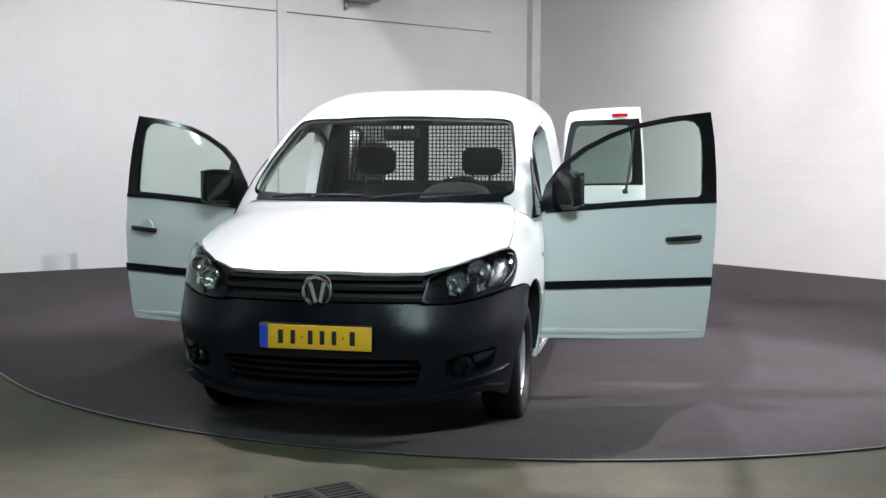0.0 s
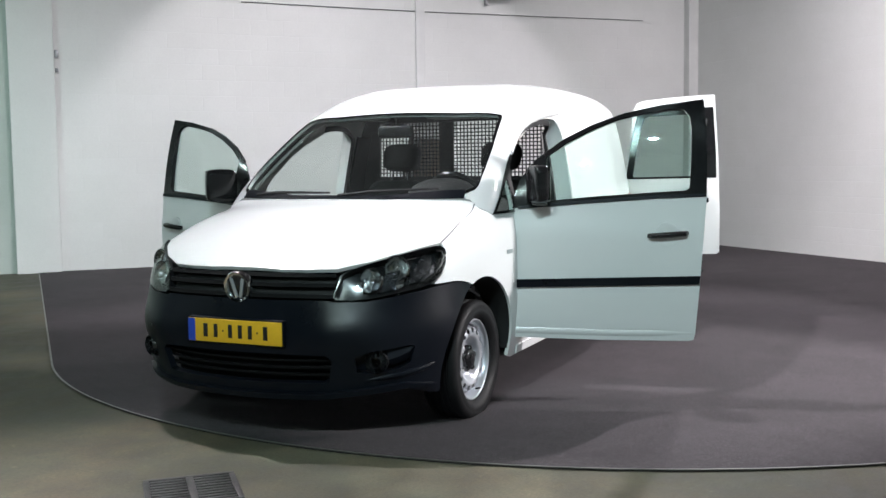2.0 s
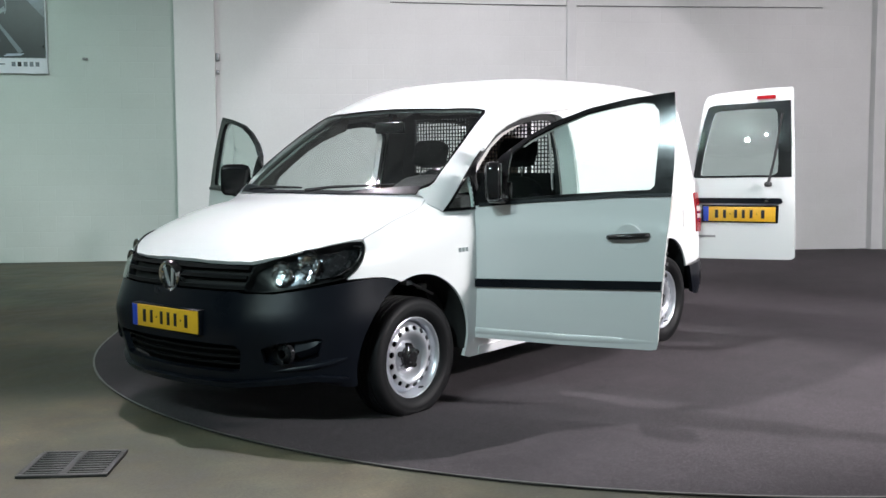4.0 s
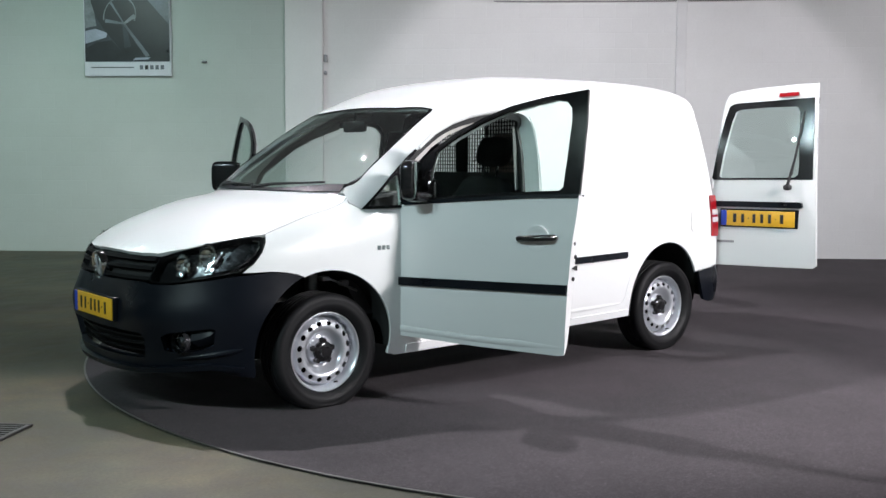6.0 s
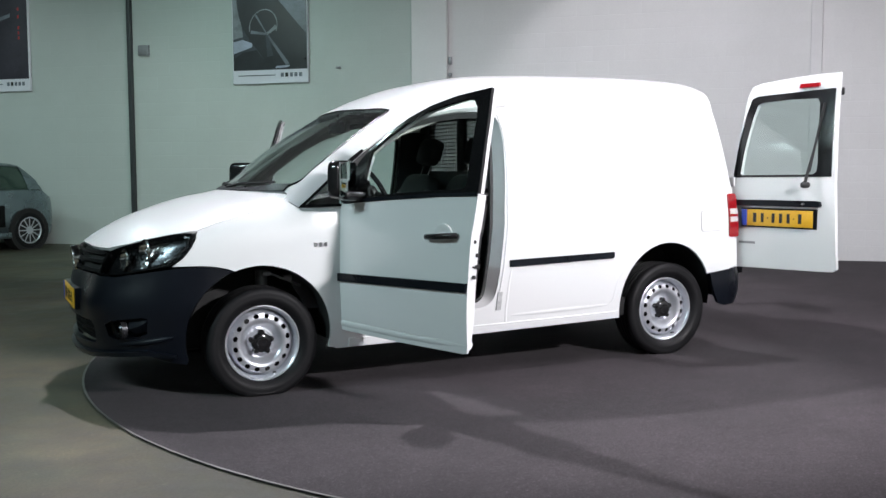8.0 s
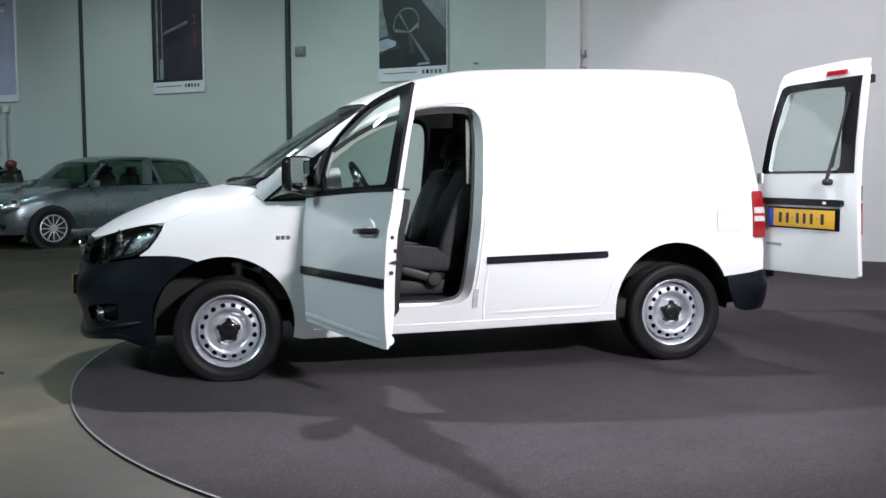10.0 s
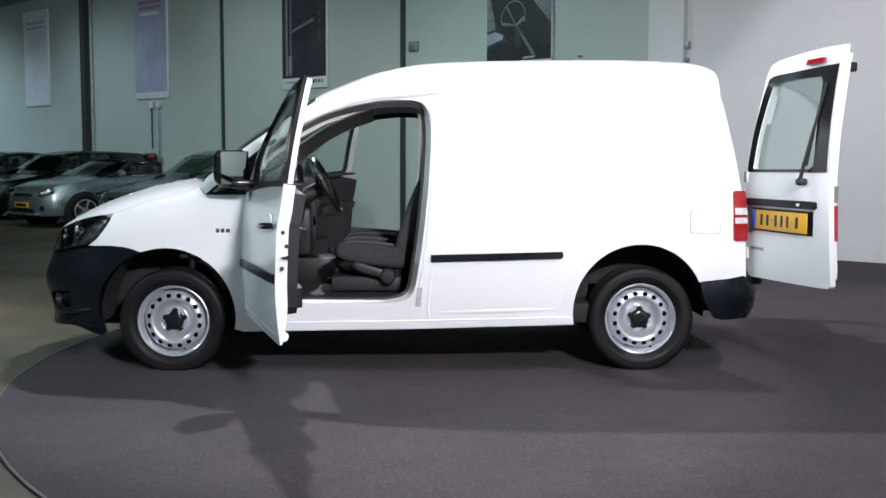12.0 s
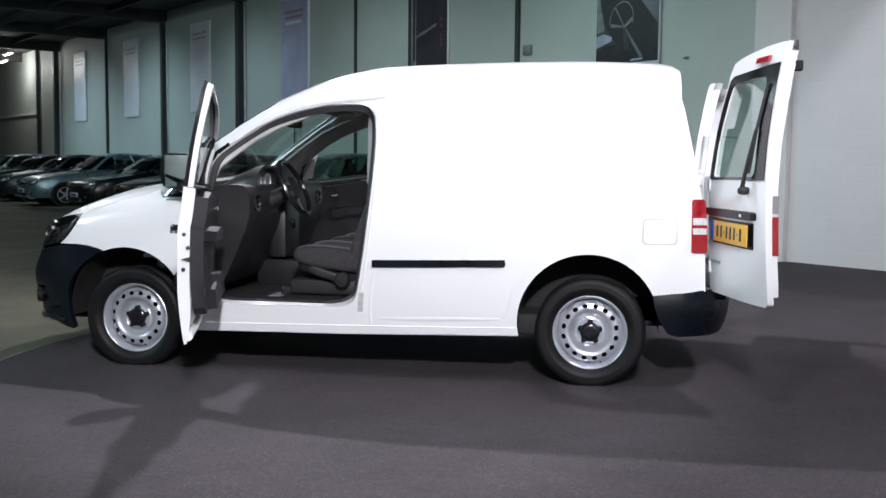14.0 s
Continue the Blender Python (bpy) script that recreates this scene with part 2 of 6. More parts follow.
WALL, CONCRETE, CARPET = wall_material(), concrete_material(), carpet_material()
WALL_GREEN = wall_material("grey_green_blockwork", (0.66, 0.72, 0.69))
CEILING = surface("dark_ceiling_boards", (0.045, 0.045, 0.047), 0.8, vary=0.3, scale=1.5)
POST_DARK = surface("dark_painted_steel", (0.035, 0.04, 0.042), 0.5, vary=0.2, scale=5)
STICKER = surface("grey_film", (0.46, 0.47, 0.47), 0.4, vary=0.25, scale=40)
POST_PALE = surface("pale_painted_steel", (0.72, 0.72, 0.71), 0.5, vary=0.05, scale=3)
BAND = surface("aluminium_edge_strip", (0.17, 0.17, 0.16), 0.42, metal=0.85, vary=0.15, scale=9)

# ---- mesh helpers ----


def build(name, verts, faces, material, parent=None, label="", smooth=40):
    me = bpy.data.meshes.new(name)
    me.from_pydata([tuple(v) for v in verts], [], [tuple(f) for f in faces])
    me.validate()
    me.update()
    me.materials.append(material)
    if smooth:
        me.shade_smooth()
        me.set_sharp_from_angle(angle=radians(smooth))
    ob = new(name, me)
    if parent is not None:
        ob.parent = parent
    return tagged(ob, label)


def fix_normals(verts, faces):
    bm = bmesh.new()
    vs = [bm.verts.new(v) for v in verts]
    for f in faces:
        try:
            bm.faces.new([vs[i] for i in f])
        except ValueError:
            pass
    bmesh.ops.recalc_face_normals(bm, faces=bm.faces)
    bm.verts.index_update()
    out = [v.co.copy() for v in bm.verts], [[v.index for v in f.verts] for f in bm.faces]
    bm.free()
    return out


def joined(*pieces):
    verts, faces = [], []
    for v, f in pieces:
        k = len(verts)
        verts += [Vector(p) for p in v]
        faces += [[i + k for i in q] for q in f]
    return verts, faces


def moved(piece, m):
    return [m @ Vector(v) for v in piece[0]], piece[1]


def rbox(c, size, r=0.01, seg=2):
    bm = bmesh.new()
    bmesh.ops.create_cube(bm, size=1)
    for v in bm.verts:
        v.co = Vector((v.co.x * size[0], v.co.y * size[1], v.co.z * size[2]))
    if r:
        bmesh.ops.bevel(bm, geom=bm.edges[:], offset=min(r, min(size) * 0.45), segments=seg, profile=0.5, affect="EDGES")
    bm.verts.index_update()
    out = [v.co + Vector(c) for v in bm.verts], [[v.index for v in f.verts] for f in bm.faces]
    bm.free()
    return out


def tube(path, r, seg=8, closed=False):
    path = [Vector(p) for p in path]
    n = len(path)
    verts, faces = [], []
    up = Vector((0, 0, 1))
    for i, p in enumerate(path):
        a = path[(i - 1) % n] if closed or i else p
        b = path[(i + 1) % n] if closed or i < n - 1 else p
        d = (b - a).normalized()
        side = d.cross(up)
        if side.length < 0.05:
            side = d.cross(Vector((1, 0, 0)))
        side.normalize()
        top = side.cross(d)
        rr = r[i] if isinstance(r, (list, tuple)) else r
        verts += [p + (side * math.cos(k * math.tau / seg) + top * math.sin(k * math.tau / seg)) * rr for k in range(seg)]
    for i in range(n if closed else n - 1):
        j = (i + 1) % n
        for k in range(seg):
            l = (k + 1) % seg
            faces.append([i * seg + k, i * seg + l, j * seg + l, j * seg + k])
    if not closed:
        faces.append(list(range(seg))[::-1])
        faces.append([(n - 1) * seg + k for k in range(seg)])
    return fix_normals(verts, faces)


def lathe(profile, seg=32, capped=True):
    """Turn (radius, depth) pairs round the y axis; depth runs along -y."""
    verts, faces = [], []
    for r, d in profile:
        verts += [Vector((r * math.cos(k * math.tau / seg), -d, r * math.sin(k * math.tau / seg))) for k in range(seg)]
    n = len(profile)
    for i in range(n - 1):
        for k in range(seg):
            l = (k + 1) % seg
            faces.append([i * seg + k, i * seg + l, (i + 1) * seg + l, (i + 1) * seg + k])
    if capped:
        faces.append(list(range(seg)))
        faces.append([(n - 1) * seg + k for k in range(seg)])
    return fix_normals(verts, faces)


def prism(outline, d0, d1, axis="y"):
    """An outline in two coordinates, pulled from d0 to d1 along the axis."""
    place = {"y": lambda a, b, d: Vector((a, d, b)), "x": lambda a, b, d: Vector((d, a, b)), "z": lambda a, b, d: Vector((a, b, d))}[axis]
    n = len(outline)
    verts = [place(a, b, d0) for a, b in outline] + [place(a, b, d1) for a, b in outline]
    faces = [list(range(n)), list(range(n, 2 * n))] + [[i, (i + 1) % n, n + (i + 1) % n, n + i] for i in range(n)]
    return fix_normals(verts, faces)


def pillow(c, size, e=0.5, rx=20, ry=28):
    """A rounded cushion (superellipsoid)."""
    sg = lambda w, p: math.copysign(abs(w) ** p, w)
    verts, faces = [], []
    for i in range(rx + 1):
        a = -math.pi / 2 + math.pi * i / rx
        for j in range(ry):
            b = math.tau * j / ry
            verts.append(Vector((c[0] + size[0] / 2 * sg(math.cos(a), e) * sg(math.cos(b), e), c[1] + size[1] / 2 * sg(math.cos(a), e) * sg(math.sin(b), e), c[2] + size[2] / 2 * sg(math.sin(a), e))))
    for i in range(rx):
        for j in range(ry):
            k = (j + 1) % ry
            faces.append([i * ry + j, i * ry + k, (i + 1) * ry + k, (i + 1) * ry + j])
    return verts, faces


def curve(*pts):
    """A smooth monotone curve through a few (x, value) pairs."""
    xs, ys = np.array([p[0] for p in pts], float), np.array([p[1] for p in pts], float)
    h, d = np.diff(xs), np.diff(ys) / np.diff(xs)
    m = np.zeros(len(xs))
    m[0], m[-1] = d[0], d[-1]
    for i in range(1, len(xs) - 1):
        if d[i - 1] * d[i] > 0:
            w1, w2 = 2 * h[i] + h[i - 1], h[i] + 2 * h[i - 1]
            m[i] = (w1 + w2) / (w1 / d[i - 1] + w2 / d[i])
    fx = np.linspace(xs[0], xs[-1], 900)
    k = np.clip(np.searchsorted(xs, fx, "right") - 1, 0, len(h) - 1)
    t = (fx - xs[k]) / h[k]
    fy = (2 * t**3 - 3 * t**2 + 1) * ys[k] + (t**3 - 2 * t**2 + t) * h[k] * m[k] + (3 * t**2 - 2 * t**3) * ys[k + 1] + (t**3 - t**2) * h[k] * m[k + 1]
    return lambda v: np.interp(v, fx, fy)


def resample(outline, step, closed=True):
    pts = [np.array(p, float) for p in outline]
    out = []
    for i in range(len(pts) if closed else len(pts) - 1):
        a, b = pts[i], pts[(i + 1) % len(pts)]
        k = max(1, int(math.ceil(np.linalg.norm(b - a) / step)))
        out += [a + (b - a) * j / k for j in range(k)]
    if not closed:
        out.append(pts[-1])
    return np.array(out)


def inside(pts, poly):
    x, y = pts[:, 0], pts[:, 1]
    hit = np.zeros(len(pts), bool)
    for (x0, y0), (x1, y1) in zip(poly, np.roll(poly, -1, 0)):
        if y0 != y1:
            cross = ((y0 > y) != (y1 > y)) & (x < (x1 - x0) * (y - y0) / (y1 - y0) + x0)
            hit ^= cross
    return hit


def near(pts, ring, gap):
    return np.array([np.min(np.sum((ring - p) ** 2, 1)) < gap * gap for p in pts], bool) if len(pts) else np.zeros(0, bool)


def sheet(outer, holes, step, fine):
    """A flat net of triangles within an outline, less holes."""
    rings = [resample(outer, fine)] + [resample(h, fine) for h in holes]
    lo, hi = rings[0].min(0), rings[0].max(0)
    gx, gy = np.meshgrid(np.arange(lo[0] + step / 2, hi[0], step), np.arange(lo[1] + step / 2, hi[1], step))
    grid = np.c_[gx.ravel(), gy.ravel()]
    keep = inside(grid, rings[0])
    for h in rings[1:]:
        keep &= ~inside(grid, h)
    grid = grid[keep]
    for ring in rings:
        grid = grid[~near(grid, ring, step * 0.45)]
    verts, edges = [], []
    for ring in rings:
        k, n = len(verts), len(ring)
        verts += [Vector(p) for p in ring]
        edges += [(k + i, k + (i + 1) % n) for i in range(n)]
    verts += [Vector(p) for p in grid]
    vs, _, fs, *_ = delaunay_2d_cdt(verts, edges, [], 0, 1e-6)
    vs = np.array([tuple(v) for v in vs])
    mid = np.array([vs[list(f)].mean(0) for f in fs])
    ok = inside(mid, rings[0])
    for h in rings[1:]:
        ok &= ~inside(mid, h)
    return vs, [list(f) for f, o in zip(fs, ok) if o]


def lift(net, place, out=0.0, thick=0.02):
    """Raise a flat net on to a curved skin, 'out' proud of it and 'thick' deep."""
    vs, fs = net
    e = 1e-3
    p = place(vs[:, 0], vs[:, 1])
    n = np.cross(place(vs[:, 0] + e, vs[:, 1]) - place(vs[:, 0] - e, vs[:, 1]), place(vs[:, 0], vs[:, 1] + e) - place(vs[:, 0], vs[:, 1] - e))
    n /= np.linalg.norm(n, axis=1)[:, None] + 1e-12
    mid = np.array([1.4, 0, 0.8])
    if np.sum(n * (p - mid)) < 0:
        n = -n
    k = len(vs)
    verts = list(p + n * out) + list(p + n * (out - thick))
    a, b, c = (p[[f[i] for f in fs]] for i in range(3))
    if np.sum(np.cross(b - a, c - a) * n[[f[0] for f in fs]]) < 0:
        fs = [f[::-1] for f in fs]
    count = {}
    for f in fs:
        for i in range(3):
            count[(f[i], f[(i + 1) % 3])] = 1
    faces = [list(f) for f in fs] + [[i + k for i in reversed(f)] for f in fs]
    faces += [[j, i, i + k, j + k] for i, j in count if (j, i) not in count]
    return [Vector(v) for v in verts], faces

# ---- the van's skin: one smooth surface over (x, a); a turns from the left sill over the roof to the right sill ----
ZT = curve((-0.95, 0.65), (-0.86, 0.746), (-0.80, 0.800), (-0.72, 0.855), (-0.6, 0.922), (-0.47, 0.976), (-0.22, 1.054), (0.0, 1.098), (0.06, 1.118), (0.12, 1.163),
           (0.45, 1.407), (0.80, 1.612), (0.95, 1.675), (1.15, 1.742), (1.45, 1.793), (1.9, 1.811), (2.5, 1.819), (2.95, 1.808), (3.08, 1.791), (3.15, 1.737), (3.2, 1.68), (3.25, 1.56), (3.3, 1.38), (3.5, 0.95))
PLAN = curve((-0.95, 0.3), (-0.85, 0.4), (-0.75, 0.55), (-0.65, 0.69), (-0.55, 0.775), (-0.35, 0.852), (-0.1, 0.878), (0.4, 0.893), (1.2, 0.897), (2.0, 0.89), (2.6, 0.868), (3.0, 0.826), (3.3, 0.792), (3.5, 0.75))
GIRTH = curve((0.1, 0.92), (0.25, 0.955), (0.42, 0.985), (0.62, 1.0), (0.8, 0.996), (0.91, 0.990), (0.945, 0.981), (1.1, 0.957), (1.3, 0.921), (1.5, 0.879), (1.7, 0.845), (2.0, 0.733))
ZC, EDGE = 0.55, 11.5


def half_skin(x, a):
    """(y, z) of the left half section at x, for a from -pi/8 to pi/2."""
    ca, sa = np.cos(a), np.sin(a)
    lo, hi = np.zeros_like(x), np.full_like(x, 3.0)
    for _ in range(26):
        r = (lo + hi) / 2
        far = r * ca > PLAN(x) * GIRTH(ZC + r * sa)
        lo, hi = np.where(far, lo, r), np.where(far, r, hi)
    side = (lo + hi) / 2
    lo, hi = np.zeros_like(x), np.full_like(x, 3.0)
    # the bonnet bows most across the van, the windscreen less, the roof least
    w = np.clip((x - 0.05) / 0.3, 0, 1)
    w = w * w * (3 - 2 * w)
    bow, fall = 0.18 - 0.063 * w, 0.05 - 0.017 * w - 0.019 * np.clip((x - 0.8) / 0.6, 0, 1)
    for _ in range(26):
        r = (lo + hi) / 2
        y = r * ca
        far = ZC + r * sa > ZT(x - bow * np.minimum(y, 1.0) ** 2) - fall * (y / 0.75) ** 2
        lo, hi = np.where(far, lo, r), np.where(far, r, hi)
    top = (lo + hi) / 2
    r = (np.maximum(side, 1e-3) ** -EDGE + np.maximum(top, 1e-3) ** -EDGE) ** (-1 / EDGE)
    return r * ca, ZC + r * sa


def skin(x, a):
    x, a = np.asarray(x, float), np.asarray(a, float)
    left = a <= math.pi / 2
    y, z = half_skin(x, np.where(left, a, math.pi - a))
    return np.c_[x, np.where(left, -y, y), z]


def a_of_z(x, z):
    """The left-hand turn at which the skin stands at height z."""
    x, z = np.asarray(x, float), np.asarray(z, float)
    lo, hi = np.full_like(x, -0.6), np.full_like(x, math.pi / 2)
    for _ in range(24):
        a = (lo + hi) / 2
        up = half_skin(x, a)[1] > z
        lo, hi = np.where(up, lo, a), np.where(up, a, hi)
    return (lo + hi) / 2


def a_of_y(x, y):
    x, y = np.asarray(x, float), np.asarray(y, float)
    lo, hi = np.full_like(x, 0.15), np.full_like(x, math.pi / 2)
    for _ in range(24):
        a = (lo + hi) / 2
        out_ = half_skin(x, a)[0] > y
        lo, hi = np.where(out_, a, lo), np.where(out_, hi, a)
    return (lo + hi) / 2


def by_z(pts, step=0.04, closed=False):
    p = resample(pts, step, closed)
    return [(x, a) for x, a in zip(p[:, 0], a_of_z(p[:, 0], p[:, 1]))]


def by_y(pts, step=0.04, closed=False):
    p = resample(pts, step, closed)
    return [(x, a) for x, a in zip(p[:, 0], a_of_y(p[:, 0], p[:, 1]))]


def across(half):
    """A left half outline, closed by its mirror image on the right."""
    return half + [(x, math.pi - a) for x, a in reversed(half) if abs(a - math.pi / 2) > 1e-3]


def other(outline):
    return [(x, math.pi - a) for x, a in outline]


SCALE = 0.95


def skin_panel(outer, holes=(), out=0.0, thick=0.02, step=0.05, fine=0.03, place=None):
    flat = lambda ring: [(x, a * SCALE) for x, a in ring]
    net = sheet(flat(outer), [flat(h) for h in holes], step, fine)
    return lift(net, lambda u, v: (place or skin)(u, v / SCALE), out, thick)


def arc(cx, cz, r, a0, a1, n=24):
    return [(cx + r * math.cos(radians(a0 + (a1 - a0) * i / n)), cz + r * math.sin(radians(a0 + (a1 - a0) * i / n))) for i in range(n + 1)]


ARCH_F, ARCH_R, ARCH_RADIUS = (-0.018, 0.328), (2.672, 0.352), 0.386
WHEEL_R, WHEEL_Y, REAR_AXLE = 0.303, 0.742, 2.685

van = new("delivery_van")
tagged(van, "white panel van with doors open on grey carpet", "van")

# front and rear outlines shared by neighbouring panels
HOOD_REAR = [(0.176, 0.745), (0.158, 0.69), (0.132, 0.62), (0.098, 0.525), (0.058, 0.40), (0.018, 0.285), (-0.003, 0.15), (-0.012, 0.0)]
COWL = [(x + 0.009, y) for x, y in HOOD_REAR]
REAR_EDGE = [(3.297, 0.545), (3.289, 0.75), (3.272, 1.0), (3.236, 1.2), (3.190, 1.42), (3.165, 1.53)]

left_side = (
    by_z([(0.40, 0.235), (1.34, 0.25), (2.293, 0.275)])
    + by_z(arc(*ARCH_R, ARCH_RADIUS, 191, 25), 0.05)
    + by_z([(3.03, 0.52)] + REAR_EDGE)
    + [(3.148, 0.98), (3.142, 1.12), (3.139, 1.3), (3.137, math.pi / 2)]
)
front_side = by_y(list(reversed(COWL)))[:-1] + by_z([(0.165, 1.045), (0.225, 1.0), (0.40, 1.0), (0.40, 0.26)])
body_half = [(x, a) for x, a in reversed(left_side)] + [(x, a) for x, a in reversed(front_side)]
body_outline = across(list(reversed(body_half)))

SCREEN_HALF = by_y([(x + 0.037, y) for x, y in reversed(HOOD_REAR[1:])] + [(0.232, 0.726), (0.26, 0.736), (0.383, 0.728), (0.52, 0.710), (0.68, 0.681), (0.80, 0.660), (0.823, 0.645),
                    (0.815, 0.61), (0.785, 0.50), (0.757, 0.40), (0.745, 0.2), (0.743, 0.0)])
screen_hole = across(SCREEN_HALF)
DOOR_HOLE = [(0.55, 0.402), (1.25, 0.402), (1.335, 0.418), (1.380, 0.462), (1.402, 0.58), (1.432, 0.78), (1.462, 1.08), (1.475, 1.30), (1.473, 1.42), (1.458, 1.50), (1.41, 1.545), (1.33, 1.552), (1.214, 1.549), (1.035, 1.524), (0.855, 1.473),
             (0.73, 1.408), (0.60, 1.320), (0.525, 1.262), (0.488, 1.19), (0.475, 1.04), (0.462, 0.9), (0.46, 0.6), (0.475, 0.46)]


def rounded(ring, times=2):
    """Cut the corners of a closed outline."""
    q = np.array(ring, float)
    for _ in range(times):
        nxt = np.roll(q, -1, 0)
        q = np.stack([q * 0.75 + nxt * 0.25, q * 0.25 + nxt * 0.75], 1).reshape(-1, 2)
    return [tuple(v) for v in q]


door_hole = by_z(rounded(DOOR_HOLE), 0.04, True)
QUARTER = [(0.238, 1.026), (0.438, 1.031), (0.444, 1.186), (0.428, 1.186)]
quarter_hole = by_z(QUARTER, 0.03, True)
SLIDE = rounded([(1.75, 0.44), (2.18, 0.45), (2.25, 0.56), (2.33, 0.68), (2.44, 0.77), (2.48, 0.86), (2.48, 1.2), (2.465, 1.50), (2.42, 1.585), (1.80, 1.585), (1.75, 1.53), (1.75, 1.0)], 1)
slide_hole = other(by_z(SLIDE, 0.05, True))
holes = [screen_hole, door_hole, other(door_hole), quarter_hole, other(quarter_hole), slide_hole]
build("body", *skin_panel(body_outline, holes, thick=0.024, step=0.055), PAINT, van)

def door_reveal(s):
    """White return of the door opening and the black rubber on its inner flange; s is -1 on the left."""
    ring = np.array(resample(rounded(DOOR_HOLE), 0.03))
    run = np.roll(ring, -1, 0) - np.roll(ring, 1, 0)
    inner = np.stack([-run[:, 1], run[:, 0]], 1) / np.linalg.norm(run, axis=1)[:, None]
    back = np.clip((ring[:, 0] - 1.15) / 0.25, 0, 1) * np.clip((1.56 - ring[:, 1]) / 0.10, 0, 1)
    low = np.clip((0.60 - ring[:, 1]) / 0.15, 0, 1)
    deep = 0.018 + 0.072 * np.maximum(back, 0.6 * low)
    skin_y = np.array([abs(skin([x], [a_of_z(np.array([x]), np.array([z]))[0]])[0][1]) for x, z in ring])
    put = lambda p, y: [Vector((a, s * b, c)) for (a, c), b in zip(p, y)]
    edge = put(ring, skin_y - 0.004)
    flange = ring + inner * (0.004 + 0.026 * back)[:, None]
    lip = flange + inner * (0.034 - 0.018 * np.maximum(back, low))[:, None]
    loops = [put(flange, skin_y - deep), put(lip, skin_y - deep - 0.004), put(lip, skin_y - deep - 0.026), put(flange, skin_y - deep - 0.026)]
    n = len(ring)
    wrap = lambda k, rows: [[r * n + i, r * n + (i + 1) % n, ((r + 1) % k) * n + (i + 1) % n, ((r + 1) % k) * n + i] for r in range(rows) for i in range(n)]
    build("door_reveal", *fix_normals(edge + put(flange, skin_y - deep - 0.002) + put(flange + inner * -0.006, skin_y - deep - 0.002) + put(ring - inner * 0.006, skin_y - 0.006), wrap(4, 4)), PAINT, van)
    build("door_seal", *fix_normals(sum(loops, []), wrap(4, 4)), SEAL, van, "black rubber door seal")


for s in (-1, 1):
    door_reveal(s)
# a bead on the roof gutter
for s in (-1, 1):
    g = skin(*np.array(by_z([(0.62, 1.335), (0.74, 1.418), (0.87, 1.482), (1.0, 1.527), (1.16, 1.560), (1.30, 1.576), (1.42, 1.585), (1.515, 1.594)])).T)
    g[:, 1] *= -s
    build("roof_gutter", *tube(g, [0.009 + 0.012 * math.sin(math.pi * (i / (len(g) - 1)) ** 1.4) for i in range(len(g))], 8), PAINT, van)

for flip in (False, True):
    side = other if flip else (lambda q: q)
    fold = skin(*np.array(side(by_z([(1.40, 0.44), (1.428, 0.60), (1.462, 0.85), (1.480, 1.1), (1.488, 1.3), (1.482, 1.44), (1.455, 1.535)]))).T)
    label = by_z([(1.388, 0.385), (1.418, 0.385), (1.426, 0.495), (1.396, 0.495)], 0.03, True)
    build("door_post_sticker", *skin_panel(side(label), [], out=0.0085, thick=0.0095, step=0.02), STICKER, van, "pale grey sticker")
    build("door_shut_fold", *tube(fold, 0.007, 8), PAINT, van)
for s in (-1, 1):
    build("door_striker", *joined(rbox((1.452, s * 0.868, 0.755), (0.012, 0.03, 0.07), 0.003), tube([(1.448, s * 0.868, 0.735), (1.432, s * 0.862, 0.735), (1.432, s * 0.862, 0.775), (1.448, s * 0.868, 0.775)], 0.005, 6)), GREY_STEEL, van)

# windscreen with a dark border
inner = [(0.450 + (x - 0.445) * 0.945, math.pi / 2 + (a - math.pi / 2) * 0.982) for x, a in screen_hole]
build("windscreen", *skin_panel(screen_hole, [], out=-0.004, thick=0.004), SCREEN, van).visible_shadow = False
build("windscreen_border", *skin_panel(screen_hole, [inner], out=0.001, thick=0.004, step=0.03), GLOSS_BLACK, van)
for flip in (False, True):
    q = other(quarter_hole) if flip else quarter_hole
    build("quarter_window", *skin_panel(q, [], out=-0.006, thick=0.004), PANE, van).visible_shadow = False
    big = by_z([(0.205, 1.012), (0.452, 1.016), (0.474, 1.05), (0.486, 1.19), (0.53, 1.262), (0.60, 1.318), (0.592, 1.326), (0.52, 1.278), (0.43, 1.205)], 0.03, True)
    build("quarter_window_frame", *skin_panel(other(big) if flip else big, [q], out=0.006, thick=0.012, step=0.02, fine=0.02), GLOSS_BLACK, van)

# bonnet
hood_half = by_y([(-0.792, 0.0), (-0.785, 0.2), (-0.765, 0.33), (-0.73, 0.455), (-0.64, 0.58), (-0.52, 0.685), (-0.42, 0.745), (-0.335, 0.785), (-0.20, 0.785), (0.0, 0.768), (0.12, 0.755)] + HOOD_REAR)
build("bonnet", *skin_panel(across(hood_half), [], thick=0.02), PAINT, van)
cowl_half = by_y([(x + 0.011, y) for x, y in reversed(HOOD_REAR[1:])] + [(x + 0.052, y - 0.004) for x, y in HOOD_REAR[1:-1]] + [(0.040, 0.0)])
build("cowl", *skin_panel(across(cowl_half), [], out=0.007, thick=0.009, step=0.03), BLACK_PLASTIC, van)

